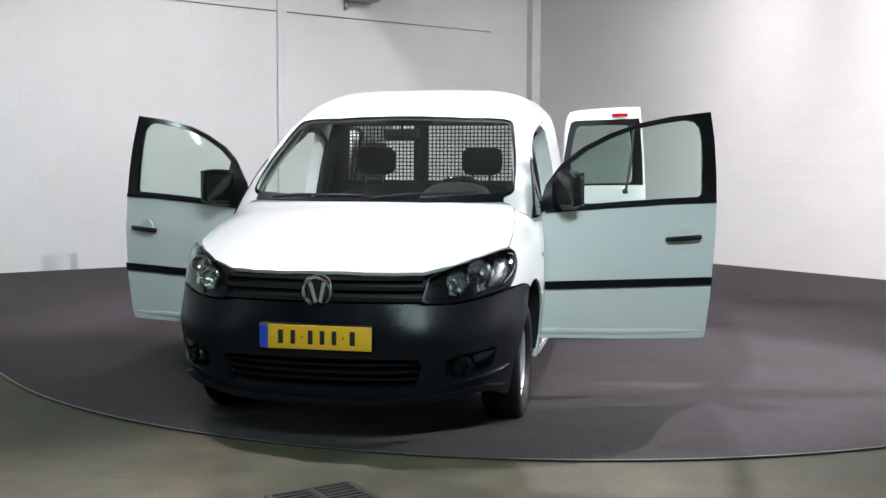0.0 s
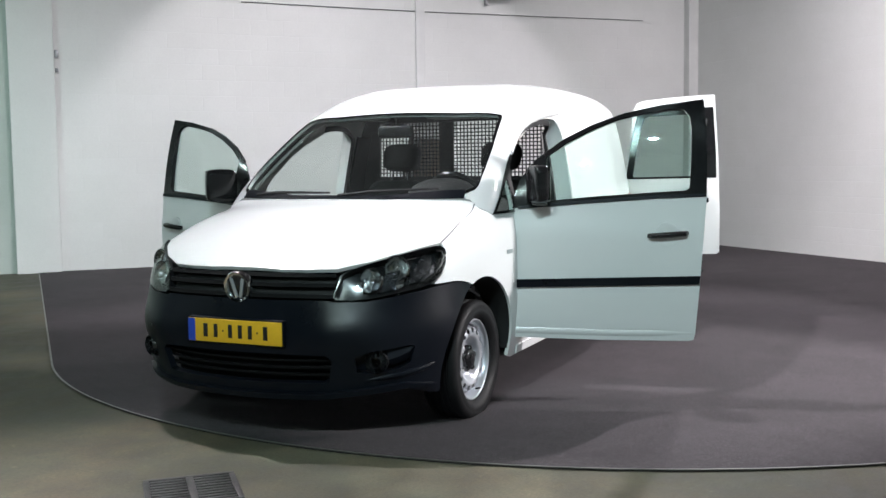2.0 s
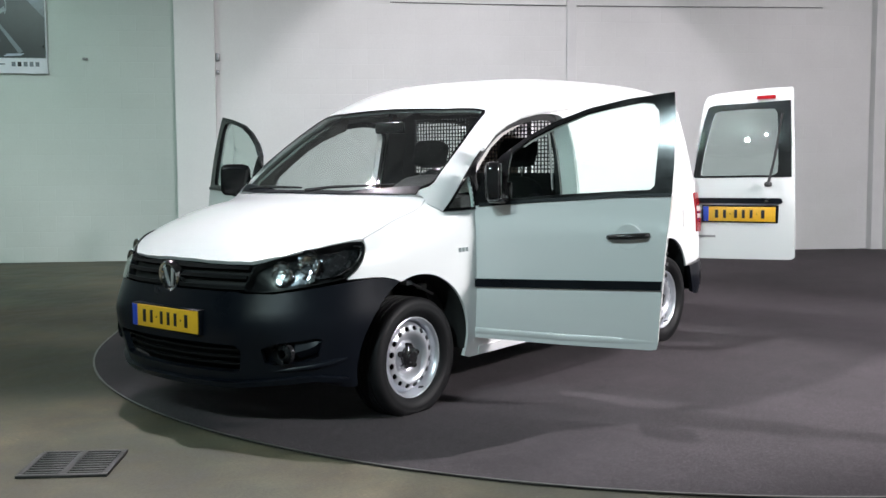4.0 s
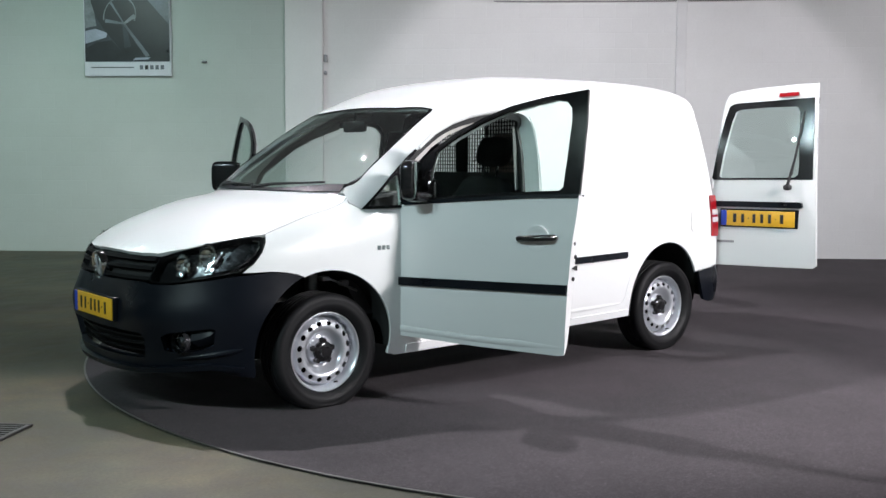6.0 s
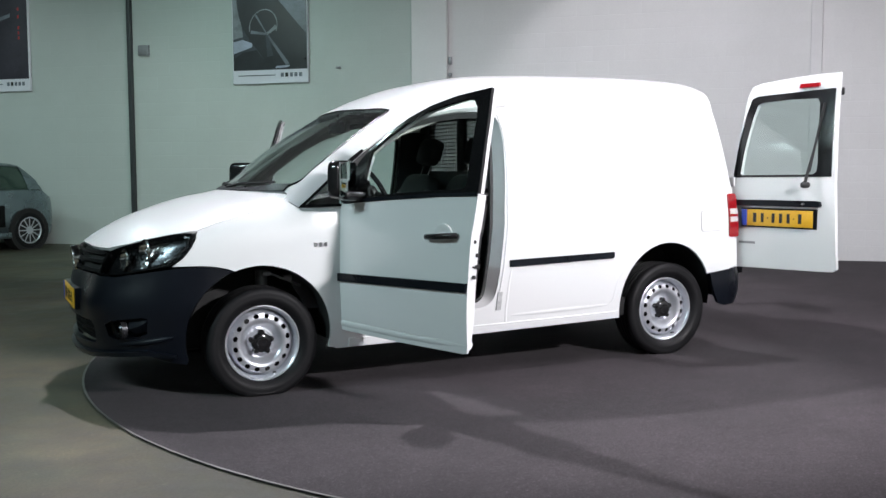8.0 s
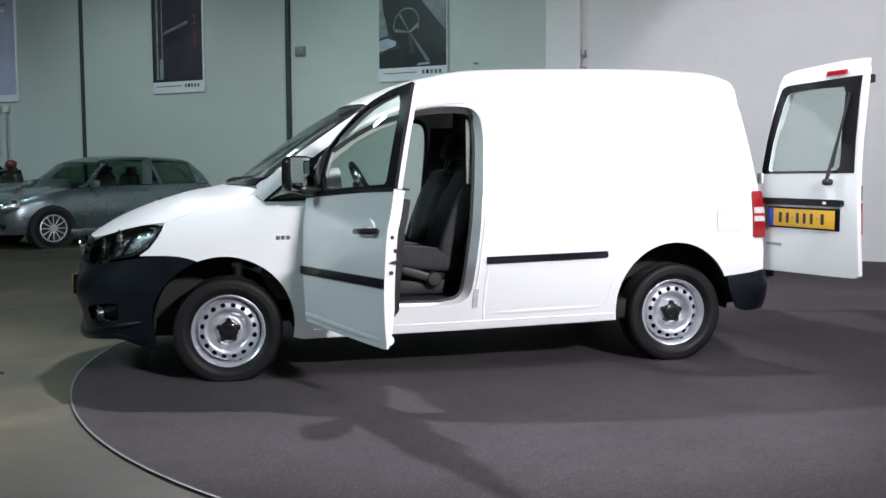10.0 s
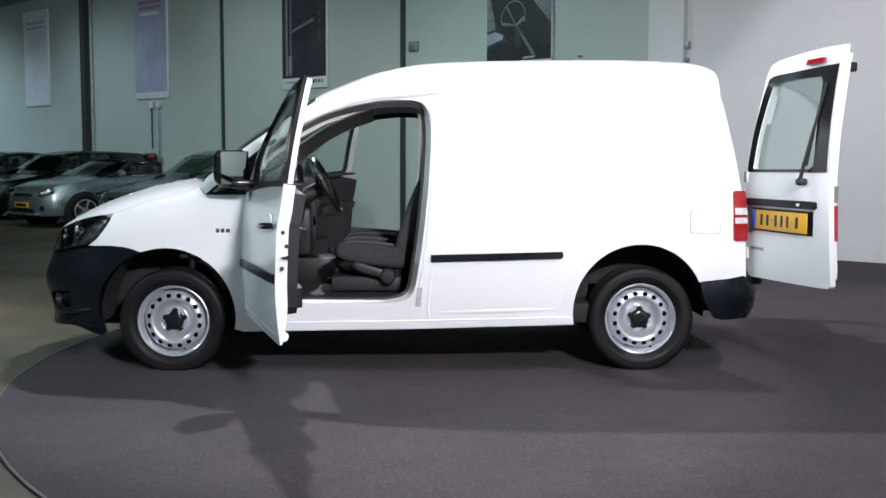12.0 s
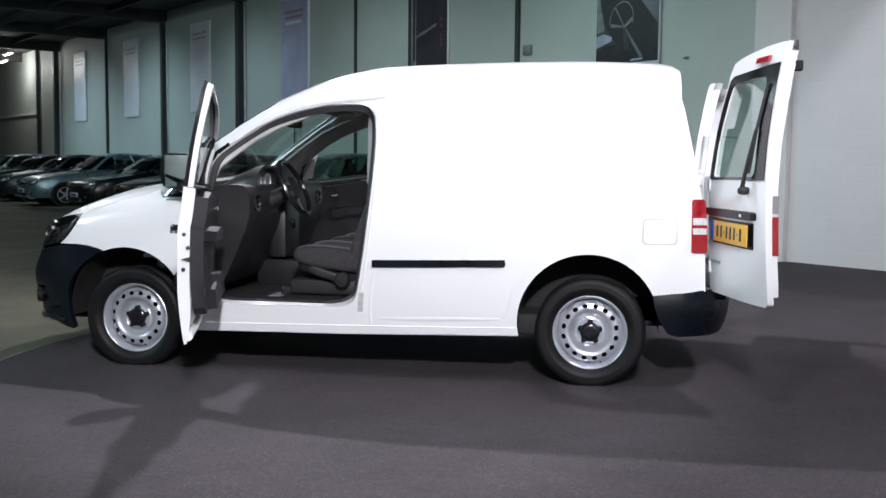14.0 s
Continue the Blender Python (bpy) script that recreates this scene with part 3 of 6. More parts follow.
# wings
wing = by_z([(0.404, 0.24), (0.404, 0.9985), (0.223, 0.9985), (0.161, 1.042)])
wing += by_y([(0.172, 0.7525), (0.12, 0.7595), (0.0, 0.7725), (-0.20, 0.7895), (-0.328, 0.7895)])
wing += by_z([(-0.343, 0.862), (-0.37, 0.815), (-0.41, 0.765), (-0.465, 0.722), (-0.33, 0.724), (-0.26, 0.718), (-0.195, 0.704)])
wing += by_z(arc(*ARCH_F, ARCH_RADIUS, 111, -12), 0.05)
for flip in (False, True):
    build("wing", *skin_panel(other(wing) if flip else wing, [], thick=0.02), PAINT, van)

# fuel flap seam and flap
flap = by_z([(2.975, 0.80), (3.12, 0.80), (3.135, 0.815), (3.135, 0.915), (3.12, 0.93), (2.975, 0.93), (2.96, 0.915), (2.96, 0.815)], 0.03, True)
big = [(3.0475 + (x - 3.0475) * 1.05, a + (a - np.mean([q[1] for q in flap])) * 0.05) for x, a in flap]
build("fuel_flap", *skin_panel(flap, [], out=0.003, thick=0.004, step=0.03), PAINT, van)
build("fuel_flap_seam", *skin_panel(big, [], out=0.0012, thick=0.003, step=0.03), SEAM, van)

# pressed panel in the flank, protective strips, side badge plate
slid = Matrix.Translation((0.72, 0.075, 0))
sliding = build("sliding_door", *moved(skin_panel(slide_hole, [], out=-0.002, thick=0.045), slid), PAINT, van, "white sliding side door pushed back")
build("side_moulding", *moved(skin_panel(other(by_z([(1.765, 0.648), (2.215, 0.660), (2.222, 0.672), (2.218, 0.698), (1.765, 0.688)], 0.04, True)), [], out=0.014, thick=0.016, step=0.02, fine=0.02), slid), BLACK_PLASTIC, sliding)
build("door_lining", *moved(skin_panel(other(by_z([(1.80, 0.50), (2.15, 0.50), (2.25, 0.70), (2.42, 0.84), (2.42, 1.50), (1.80, 1.50)], 0.05, True)), [], out=-0.048, thick=0.006), slid), PLYWOOD, sliding)
build("slide_seal", *tube(skin(*np.array(slide_hole).T) * np.array([1, 0.976, 1]), 0.015, 8, True), SEAL, van)
for flip in (False, True):
    side = other if flip else (lambda q: q)
    strip = by_z([(1.475, 0.640), (2.215, 0.660), (2.222, 0.672), (2.218, 0.698), (1.475, 0.680)], 0.04, True)
    if flip:
        strip = by_z([(1.475, 0.640), (1.735, 0.647), (1.735, 0.687), (1.475, 0.680)], 0.04, True)
    build("side_moulding", *skin_panel(side(strip), [], out=0.014, thick=0.016, step=0.02, fine=0.02), BLACK_PLASTIC, van)
    sill = by_z([(0.475, 0.243), (1.34, 0.256), (2.270, 0.282), (2.275, 0.322), (1.34, 0.303), (0.475, 0.288)], 0.03, True)
    build("sill", *skin_panel(side(sill), [], out=0.007, thick=0.010, step=0.02, fine=0.015), PAINT, van)
    for line, r in () if flip else (([(1.50, 0.352), (1.60, 0.353), (2.08, 0.366), (2.19, 0.370)], 0.030), ([(2.20, 0.372), (2.232, 0.40), (2.246, 0.46), (2.27, 0.54), (2.33, 0.63), (2.40, 0.69)], 0.030), ([(1.462, 0.30), (1.458, 0.40), (1.472, 0.55), (1.488, 0.63)], 0.020)):
        bead = skin(*np.array(side(by_z(line))).T)
        bead[:, 1] *= 1 - (r - 0.0025) / 0.87
        build("flank_pressing", *tube(bead, [r * (0.93 + 0.07 * math.sin(math.pi * i / (len(bead) - 1))) for i in range(len(bead))], 40), PAINT, van)
    for k in range(3):
        bar = by_z([(0.27 + 0.028 * k, 0.803), (0.29 + 0.028 * k, 0.803), (0.29 + 0.028 * k, 0.825), (0.27 + 0.028 * k, 0.825)], 0.02, True)
        build("side_badge", *skin_panel(side(bar), [], out=0.003, thick=0.004, step=0.02), CHROME, van)

# ---- front face: plan superellipse, leaning with height ----
NOSE = curve((0.15, 0.60), (0.24, 0.655), (0.34, 0.678), (0.5, 0.682), (0.62, 0.665), (0.75, 0.628), (0.85, 0.575), (0.95, 0.52))
SWEEP = curve((0.15, 0.0), (0.70, 0.0), (0.765, 0.008), (0.805, 0.020), (0.838, 0.030), (0.872, 0.056), (0.895, 0.090), (0.912, 0.125))
FX = -0.20
SQ = 2.3
_ang = np.linspace(0, math.pi / 2, 400)
_cx, _cy = np.cos(_ang) ** (2 / SQ), np.sin(_ang) ** (2 / SQ)
_arc = np.r_[0, np.cumsum(np.hypot(np.diff(_cx) * 0.68, np.diff(_cy) * 0.87))]


def fascia(s, z, grow=0.0):
    """The front skin; s runs along the plan from the middle (0) to the arches, left negative."""
    s, z = np.asarray(s, float), np.asarray(z, float)
    k = np.abs(s)
    c, d = np.interp(k, _arc, _cx), np.interp(k, _arc, _cy)
    past = np.maximum(k - _arc[-1], 0)
    half = PLAN(np.full_like(z, -0.2)) * GIRTH(z)
    y = half * d
    puff = 0.020 * np.exp(-(((z - 0.50) / 0.12) ** 2)) * np.clip((y - 0.24) / 0.22, 0, 1)
    c, y = c * (1 + puff * 1.7 / 0.65), y + puff * d * 0.9
    shy = np.clip((y - 0.45) / 0.15, 0, 1)
    return np.c_[FX - (NOSE(z) + grow) * c + past + SWEEP(z) * shy * shy * (3 - 2 * shy), np.sign(s) * (y + past * 0.03), z]


def s_of_y(y, z):
    half = float(PLAN(-0.2) * GIRTH(z))
    return math.copysign(float(np.interp(min(abs(y) / half, 1), _cy, _arc)), y)


def s_of_x(x, z):
    if x > FX:
        return float(_arc[-1]) + (x - FX)
    return float(np.interp((FX - x) / float(NOSE(z)), _cx[::-1], _arc[::-1]))


def front_ring(pts):
    """Left-hand outline: ('y', |y|, z) or ('x', x, z) marks, as positive s."""
    return [((s_of_y(v, z) if k == "y" else s_of_x(v, z)), z) for k, v, z in pts]


def minus(ring):
    return [(-s, z) for s, z in ring]


def front_panel(ring, holes=(), out=0.0, thick=0.02, step=0.04, fine=0.025):
    return lift(sheet(ring, list(holes), step, fine), fascia, out, thick)


bump_half = front_ring([("y", 0, 0.668), ("y", 0.2, 0.668), ("y", 0.43, 0.668), ("y", 0.47, 0.660), ("y", 0.60, 0.662), ("y", 0.70, 0.680), ("x", -0.49, 0.706), ("x", -0.42, 0.713), ("x", -0.33, 0.718), ("x", -0.26, 0.712), ("x", -0.20, 0.700)])
bump_half += [(s_of_x(x, z), z) for x, z in arc(*ARCH_F, ARCH_RADIUS + 0.004, 113, 196, 14)]
bump_half += front_ring([("x", -0.40, 0.205), ("x", -0.46, 0.215), ("y", 0.70, 0.262), ("y", 0.5, 0.235), ("y", 0.25, 0.225), ("y", 0, 0.222)])
bumper_ring = minus(bump_half) + [p for p in reversed(bump_half)][1:-1]
slot_half = front_ring([("y", 0, 0.425), ("y", 0.44, 0.425), ("y", 0.465, 0.40), ("y", 0.445, 0.305), ("y", 0.42, 0.295), ("y", 0, 0.29)])
slot = minus(slot_half) + [p for p in reversed(slot_half)][1:-1]
fog = front_ring([("y", 0.555, 0.41), ("y", 0.60, 0.435), ("y", 0.745, 0.460), ("y", 0.760, 0.452), ("y", 0.745, 0.375), ("y", 0.70, 0.345), ("y", 0.60, 0.335), ("y", 0.56, 0.345)])
build("front_bumper", *front_panel(bumper_ring, [slot, fog, minus(fog)], thick=0.03), BLACK_PLASTIC, van, "matt black front bumper")
build("bumper_lip", *front_panel([p for p in (minus(front_ring([("y", 0, 0.246), ("y", 0.4, 0.25), ("y", 0.72, 0.287), ("x", -0.45, 0.262), ("x", -0.45, 0.245), ("y", 0.72, 0.262), ("y", 0.4, 0.228), ("y", 0, 0.224)])) + [q for q in reversed(front_ring([("y", 0, 0.246), ("y", 0.4, 0.25), ("y", 0.72, 0.287), ("x", -0.45, 0.262), ("x", -0.45, 0.245), ("y", 0.72, 0.262), ("y", 0.4, 0.228), ("y", 0, 0.224)]))][1:-1])], out=0.022, thick=0.024, step=0.02), BLACK_PLASTIC, van)
build("lower_grille_backing", *front_panel([(s * 1.04, 0.357 + (z - 0.357) * 1.2) for s, z in slot], out=-0.06, thick=0.01), DEEP, van)
for z in (0.323, 0.357, 0.391):
    line = [(s, z) for s in np.linspace(-0.5, 0.5, 25)]
    ring = [(s, z - 0.004) for s, _ in line] + [(s, z + 0.004) for s, _ in reversed(line)]
    build("lower_grille_slat", *front_panel(ring, out=-0.028, thick=0.02, step=0.03), DEEP, van)
for f in (fog, minus(fog)):
    c = np.mean(f, 0)
    build("fog_lamp_pocket", *front_panel([tuple(c + (np.array(p) - c) * 1.08) for p in f], out=-0.055, thick=0.01), BLACK_PLASTIC, van)
    s = math.copysign(s_of_y(0.628, 0.39), c[0])
    p, q = fascia([s], [0.39])[0], fascia([s + 0.01], [0.39])[0] - fascia([s - 0.01], [0.39])[0]
    out_dir = Vector((-abs(q[1]), q[0] * math.copysign(1, q[1]), 0)).normalized() * 0.6 + Vector((-0.8, 0, 0))
    place = look(Vector(p) - Vector((-0.028, 0, 0)), Vector(p) + out_dir)
    place = place @ Matrix.Rotation(radians(-90), 4, "X")
    lamp = build("fog_lamp", *moved(lathe([(0.052, 0.03), (0.052, 0.0), (0.046, -0.006), (0.044, 0.006), (0.02, 0.03)], 28, False), place @ Matrix.Rotation(math.pi, 4, "X")), BUCKET, van)
    build("fog_lamp_lens", *moved(lathe([(0.046, 0.002), (0.046, -0.002), (0.03, -0.008), (0.0005, -0.011)], 28), place @ Matrix.Rotation(math.pi, 4, "X")), LENS, lamp)

    sg = math.copysign(1, c[0])
    # slanting shelf that runs out of the pocket, and the ridge below it
    upper, lower = [(0.66, 0.440), (0.70, 0.449), (0.735, 0.455), (0.752, 0.452)], [(0.672, 0.395), (0.71, 0.408), (0.738, 0.425), (0.754, 0.447)]
    at = lambda y, z, o: Vector(fascia([sg * s_of_y(y, z)], [z], o)[0])
    verts = [at(y, z, -0.050) for y, z in upper] + [at(y, z, -0.010) for y, z in lower] + [at(y, z - 0.03, -0.056) for y, z in lower]
    faces = [[k + i, k + i + 1, k + i + 5, k + i + 4] for k in (0, 4) for i in range(3)]
    build("fog_lamp_shelf", *fix_normals(verts, faces), BLACK_PLASTIC, van)
    ridge = [at(0.56, 0.300, -0.010), at(0.64, 0.312, -0.008), at(0.72, 0.326, -0.006), at(0.775, 0.342, -0.006), at(0.805, 0.356, -0.012)]
    build("bumper_ridge", *tube(ridge, [0.006, 0.013, 0.017, 0.016, 0.006], 12), BLACK_PLASTIC, van)

# upper grille with two bright-edged slats
grille_half = front_ring([("y", 0, 0.802), ("y", 0.3, 0.798), ("y", 0.475, 0.782), ("y", 0.46, 0.70), ("y", 0.445, 0.674), ("y", 0, 0.674)])
grille = minus(grille_half) + [p for p in reversed(grille_half)][1:-1]
build("grille_backing", *front_panel(grille, out=-0.035, thick=0.012), UNDER, van)
for z0, z1, mat, o in ((0.770, 0.784, DEEP, 0.0), (0.727, 0.743, DEEP, 0.0), (0.678, 0.694, DEEP, 0.0), (0.7448, 0.7462, BLACK_PLASTIC, 0.0), (0.6958, 0.697, BLACK_PLASTIC, 0.0)):
    e = s_of_y(0.462, 0.72)
    line = np.linspace(-e, e, 30)
    build("grille_slat", *front_panel([(s, z0) for s in line] + [(s, z1) for s in line[::-1]], out=o, thick=0.03 if mat is DEEP else 0.006, step=0.03), mat, van)
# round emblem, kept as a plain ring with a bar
badge = Matrix.Translation((-0.850, 0, 0.722)) @ Matrix.Rotation(radians(-90), 4, "Z") @ Matrix.Rotation(radians(8), 4, "X")
disc = build("front_emblem", *moved(lathe([(0.072, -0.02), (0.075, 0.008), (0.069, 0.018), (0.058, 0.014), (0.053, 0.004)], 40, False), badge), CHROME, van, "round chrome emblem")
build("emblem_field", *moved(lathe([(0.058, -0.01), (0.058, 0.003), (0.0005, 0.005)], 40), badge), GLOSS_BLACK, disc)
for sgn in (-1, 1):
    build("emblem_bar", *moved(rbox((sgn * 0.022, -0.007, 0.0), (0.017, 0.010, 0.094), 0.004), badge @ Matrix.Rotation(radians(14 * sgn), 4, "Y")), STEEL, disc)


def plate(parent, m):
    """A yellow registration plate; its characters are plain bars."""
    p = build("number_plate", *moved(rbox((0, 0, 0), (0.52, 0.006, 0.108), 0.002), m), PLATE_YELLOW, parent, "yellow plate with dark bars")
    build("plate_band", *moved(rbox((-0.239, -0.0035, 0), (0.040, 0.003, 0.106), 0.001), m), PLATE_BLUE, p)
    x = -0.185
    for w in (0.05, 0.045, 0.016, 0.045, 0.045, 0.045, 0.016, 0.05):
        h = 0.008 if w < 0.02 else 0.062
        build("plate_bar", *moved(rbox((x + w / 2, -0.0035, 0), (w * 0.48, 0.003, h), 0.001), m), INK, p)
        x += w + 0.010
    return p


# front plate, flat on its holder
build("plate_holder", *rbox((-0.866, 0, 0.519), (0.046, 0.53, 0.120), 0.006), BLACK_PLASTIC, van)
plate(van, Matrix.Translation((-0.892, 0, 0.519)) @ Matrix.Rotation(radians(-90), 4, "Z"))

# headlamps: black bezel, faceted reflectors behind a clear lens
lamp_ring = front_ring([("y", 0.457, 0.684), ("y", 0.468, 0.72), ("y", 0.480, 0.780), ("y", 0.53, 0.808)])
lamp_ring += [(0.609, 0.828), (0.68, 0.846), (0.746, 0.864), (0.841, 0.885), (0.90, 0.892), (0.945, 0.891), (0.980, 0.880), (1.004, 0.862), (1.018, 0.838), (1.020, 0.810), (1.0, 0.766), (0.945, 0.726)]
lamp_ring += front_ring([("y", 0.72, 0.698), ("y", 0.62, 0.676), ("y", 0.54, 0.668), ("y", 0.48, 0.670)])
for flip in (False, True):
    ring = lamp_ring if flip else minus(lamp_ring)
    sg = 1 if flip else -1
    c = np.mean(ring, 0)
    shrink = lambda k: [tuple(c + (np.array(p) - c) * k) for p in ring]
    lamp = build("headlamp", *front_panel(shrink(0.985), out=-0.055, thick=0.02, step=0.03), GLOSS_BLACK, van, "clear-lensed headlamp")
    build("headlamp_lens", *front_panel(ring, out=0.004, thick=0.004, step=0.03), LENS, lamp)
    build("headlamp_rim", *front_panel(ring, [shrink(0.968)], out=0.0, thick=0.05, step=0.02), GLOSS_BLACK, lamp)
    for cell in ([(0.655, 0.702), (0.758, 0.715), (0.762, 0.815), (0.665, 0.792)], [(0.80, 0.725), (0.90, 0.76), (0.93, 0.86), (0.81, 0.835)], [(0.93, 0.765), (1.0, 0.80), (0.995, 0.85), (0.95, 0.87)]):
        build("lamp_bucket", *front_panel([(sg * u, v) for u, v in cell], out=-0.046, thick=0.006, step=0.02, fine=0.02), BUCKET, lamp)
    # bright facets along the bucket
    for cell in ([(0.60, 0.712), (0.64, 0.704), (0.65, 0.79), (0.61, 0.775)], [(0.76, 0.715), (0.80, 0.722), (0.805, 0.83), (0.765, 0.82)]):
        build("lamp_facet", *front_panel([(sg * u, v) for u, v in cell], out=-0.030, thick=0.012, step=0.012, fine=0.012), FACET, lamp)
    build("lamp_bucket", *front_panel([(sg * u, v) for u, v in ((0.83, 0.735), (0.93, 0.745), (0.985, 0.785), (0.998, 0.835), (0.955, 0.878), (0.86, 0.872))], out=-0.034, thick=0.006, step=0.02, fine=0.02), BUCKET, lamp)
    build("lamp_rim", *tube([Vector(fascia([sg * u], [v], -0.022)[0]) for u, v in ((0.90, 0.745), (0.955, 0.775), (0.985, 0.812), (0.985, 0.845), (0.962, 0.868), (0.92, 0.872))], 0.005, 8), CHROME, lamp)
    for yy, zz, rr in ((0.615, 0.755, 0.050), (0.70, 0.800, 0.056)):
        s = sg * s_of_y(yy, zz)
        p = Vector(fascia([s], [zz])[0])
        du = Vector(fascia([s + 0.01], [zz])[0] - fascia([s - 0.01], [zz])[0])
        n = du.cross(Vector((0, 0, 1))).normalized()
        n = n if n.x < 0 else -n
        m = look(p - n * 0.044, p + Vector((-0.75, 0, 0.04)) + n * 0.4) @ Matrix.Rotation(radians(90), 4, "X")
        build("lamp_reflector", *moved(lathe([(rr * 1.08, 0.032), (rr, 0.036), (rr * 0.93, 0.024), (rr * 0.7, 0.006), (rr * 0.3, -0.006), (0.001, -0.008)], 28, False), m), CHROME, lamp)
        build("lamp_bulb", *moved(pillow((0, -0.010, 0), (rr * 0.5, rr * 0.6, rr * 0.5), 1.0, 8, 12), m), FACET, lamp)

# dark block behind the nose, arch liners and floor pan
build("engine_bay", *rbox((-0.22, 0, 0.50), (0.90, 1.02, 0.56), 0.05), UNDER, van)
build("floor_pan", *joined(rbox((1.5, 0, 0.33), (2.0, 1.55, 0.12), 0.02), rbox((2.85, 0, 0.40), (0.9, 1.0, 0.2), 0.03)), UNDER, van)
for cx, cz in (ARCH_F, ARCH_R):
    for s in (-1, 1):
        pts = arc(cx, cz, ARCH_RADIUS - 0.002, -6, 186, 30)
        verts = [Vector((x, s * (y if y < 0.8 else float(PLAN(x) * GIRTH(z)) - 0.012), z)) for y in (0.50, 0.845) for x, z in pts]
        n = len(pts)
        faces = [[i, i + 1, n + i + 1, n + i] for i in range(n - 1)] + [list(range(n))]
        build("arch_liner", verts, faces, UNDER, van)
for s in (-1, 1):
    build("sill_step", *rbox((0.90, s * 0.80, 0.39), (0.98, 0.10, 0.05), 0.012), PAINT, van)
    build("strut_mount", *joined(rbox((0.05, s * 0.72, 0.655), (0.045, 0.05, 0.025), 0.006), rbox((0.17, s * 0.72, 0.625), (0.05, 0.04, 0.03), 0.008), tube([(0.07, s * 0.73, 0.655), (0.24, s * 0.74, 0.58)], 0.007, 6)), GREY_STEEL, van)
    build("spring_strut", *tube([(0.05, s * 0.60, 0.30), (0.07, s * 0.56, 0.66)], 0.035, 10), GREY_STEEL, van)

# ---- wheels ----


def wheel(x, s, high):
    """A ventilated steel wheel with a black centre cap."""
    base = Matrix.Translation((x, s * WHEEL_Y, high)) @ (Matrix.Identity(4) if s < 0 else Matrix.Rotation(math.pi, 4, "Z"))
    rim = build("wheel", *moved(lathe([(0.184, -0.08), (0.188, 0.010), (0.193, 0.046), (0.200, 0.052), (0.208, 0.056), (0.209, 0.064), (0.201, 0.068), (0.193, 0.062), (0.187, 0.040), (0.182, 0.012)], 48, False), base), STEEL, van)
    # dish, with round vents near its edge
    vents, r0, r1 = 16, 0.146, 0.0150
    ring = [(0.186 * math.cos(i * math.tau / 96), 0.186 * math.sin(i * math.tau / 96)) for i in range(96)]
    hub = [(0.030 * math.cos(i * math.tau / 24), 0.030 * math.sin(i * math.tau / 24)) for i in range(24)]
    cut = []
    for k in range(vents):
        a = (k + 0.5) * math.tau / vents
        cut.append([(r0 * math.cos(a) + r1 * (math.cos(b) * math.cos(a) * 0.85 - math.sin(b) * math.sin(a) * 1.05), r0 * math.sin(a) + r1 * (math.cos(b) * math.sin(a) * 0.85 + math.sin(b) * math.cos(a) * 1.05)) for b in np.linspace(0, math.tau, 12, endpoint=False)])
    vs, fs = sheet(ring, [hub] + cut, 0.010, 0.014)
    depth = curve((0.0, 0.031), (0.058, 0.030), (0.066, 0.012), (0.074, 0.004), (0.080, 0.004), (0.112, 0.046), (0.119, 0.052), (0.130, 0.054), (0.150, 0.049), (0.164, 0.042), (0.171, 0.018), (0.178, 0.004), (0.19, 0.0))
    d = depth(np.hypot(vs[:, 0], vs[:, 1]))
    k = len(vs)
    verts = [Vector((a, -e, b)) for (a, b), e in zip(vs, d)] + [Vector((a, -e + 0.006, b)) for (a, b), e in zip(vs, d)]
    seen = {(f[i], f[(i + 1) % 3]) for f in fs for i in range(3)}
    faces = [list(f) for f in fs] + [[i + k for i in f[::-1]] for f in fs] + [[j, i, i + k, j + k] for i, j in seen if (j, i) not in seen]
    build("wheel_dish", *moved(fix_normals(verts, faces), base), STEEL, rim)
    build("wheel_backing", *moved(lathe([(0.186, -0.02), (0.186, -0.03)], 32), base), UNDER, rim)
    cap = [(0.054, 0.020), (0.054, 0.046), (0.046, 0.054), (0.030, 0.056), (0.026, 0.062), (0.001, 0.063)]
    lobes = [moved(lathe([(0.0165, 0.02), (0.0165, 0.046), (0.012, 0.052), (0.001, 0.053)], 12), Matrix.Translation((0.054 * math.cos(k * math.tau / 5 + 0.3), 0, 0.054 * math.sin(k * math.tau / 5 + 0.3)))) for k in range(5)]
    build("centre_cap", *moved(joined(lathe(cap, 30), *lobes), base), GLOSS_BLACK, rim, "black plastic centre cap")
    prof = [(0.196, -0.080), (0.230, -0.097), (0.270, -0.098), (0.292, -0.090), (WHEEL_R, -0.072)]
    for g in (-0.045, -0.015, 0.015, 0.045):
        prof += [(WHEEL_R, g - 0.008), (WHEEL_R - 0.007, g - 0.004), (WHEEL_R - 0.007, g + 0.004), (WHEEL_R, g + 0.008)]
    prof += [(WHEEL_R, 0.072), (0.292, 0.090), (0.270, 0.098), (0.262, 0.0955), (0.255, 0.098), (0.230, 0.094), (0.206, 0.068), (0.197, 0.052)]
    rubber, rubber_faces = moved(lathe(prof, 72, False), base)
    rubber = [Vector((v.x, v.y, max(v.z, 0.0085))) for v in rubber]
    build("tyre", rubber, rubber_faces, RUBBER, rim, "black road tyre")
    build("valve", *moved(tube([(0.06, -0.05, -0.165), (0.063, -0.075, -0.158)], 0.005, 6), base), SEAL, rim)
    return rim


for wx, high in ((0.003, 0.288), (REAR_AXLE, 0.302)):
    for s in (-1, 1):
        wheel(wx, s, high)

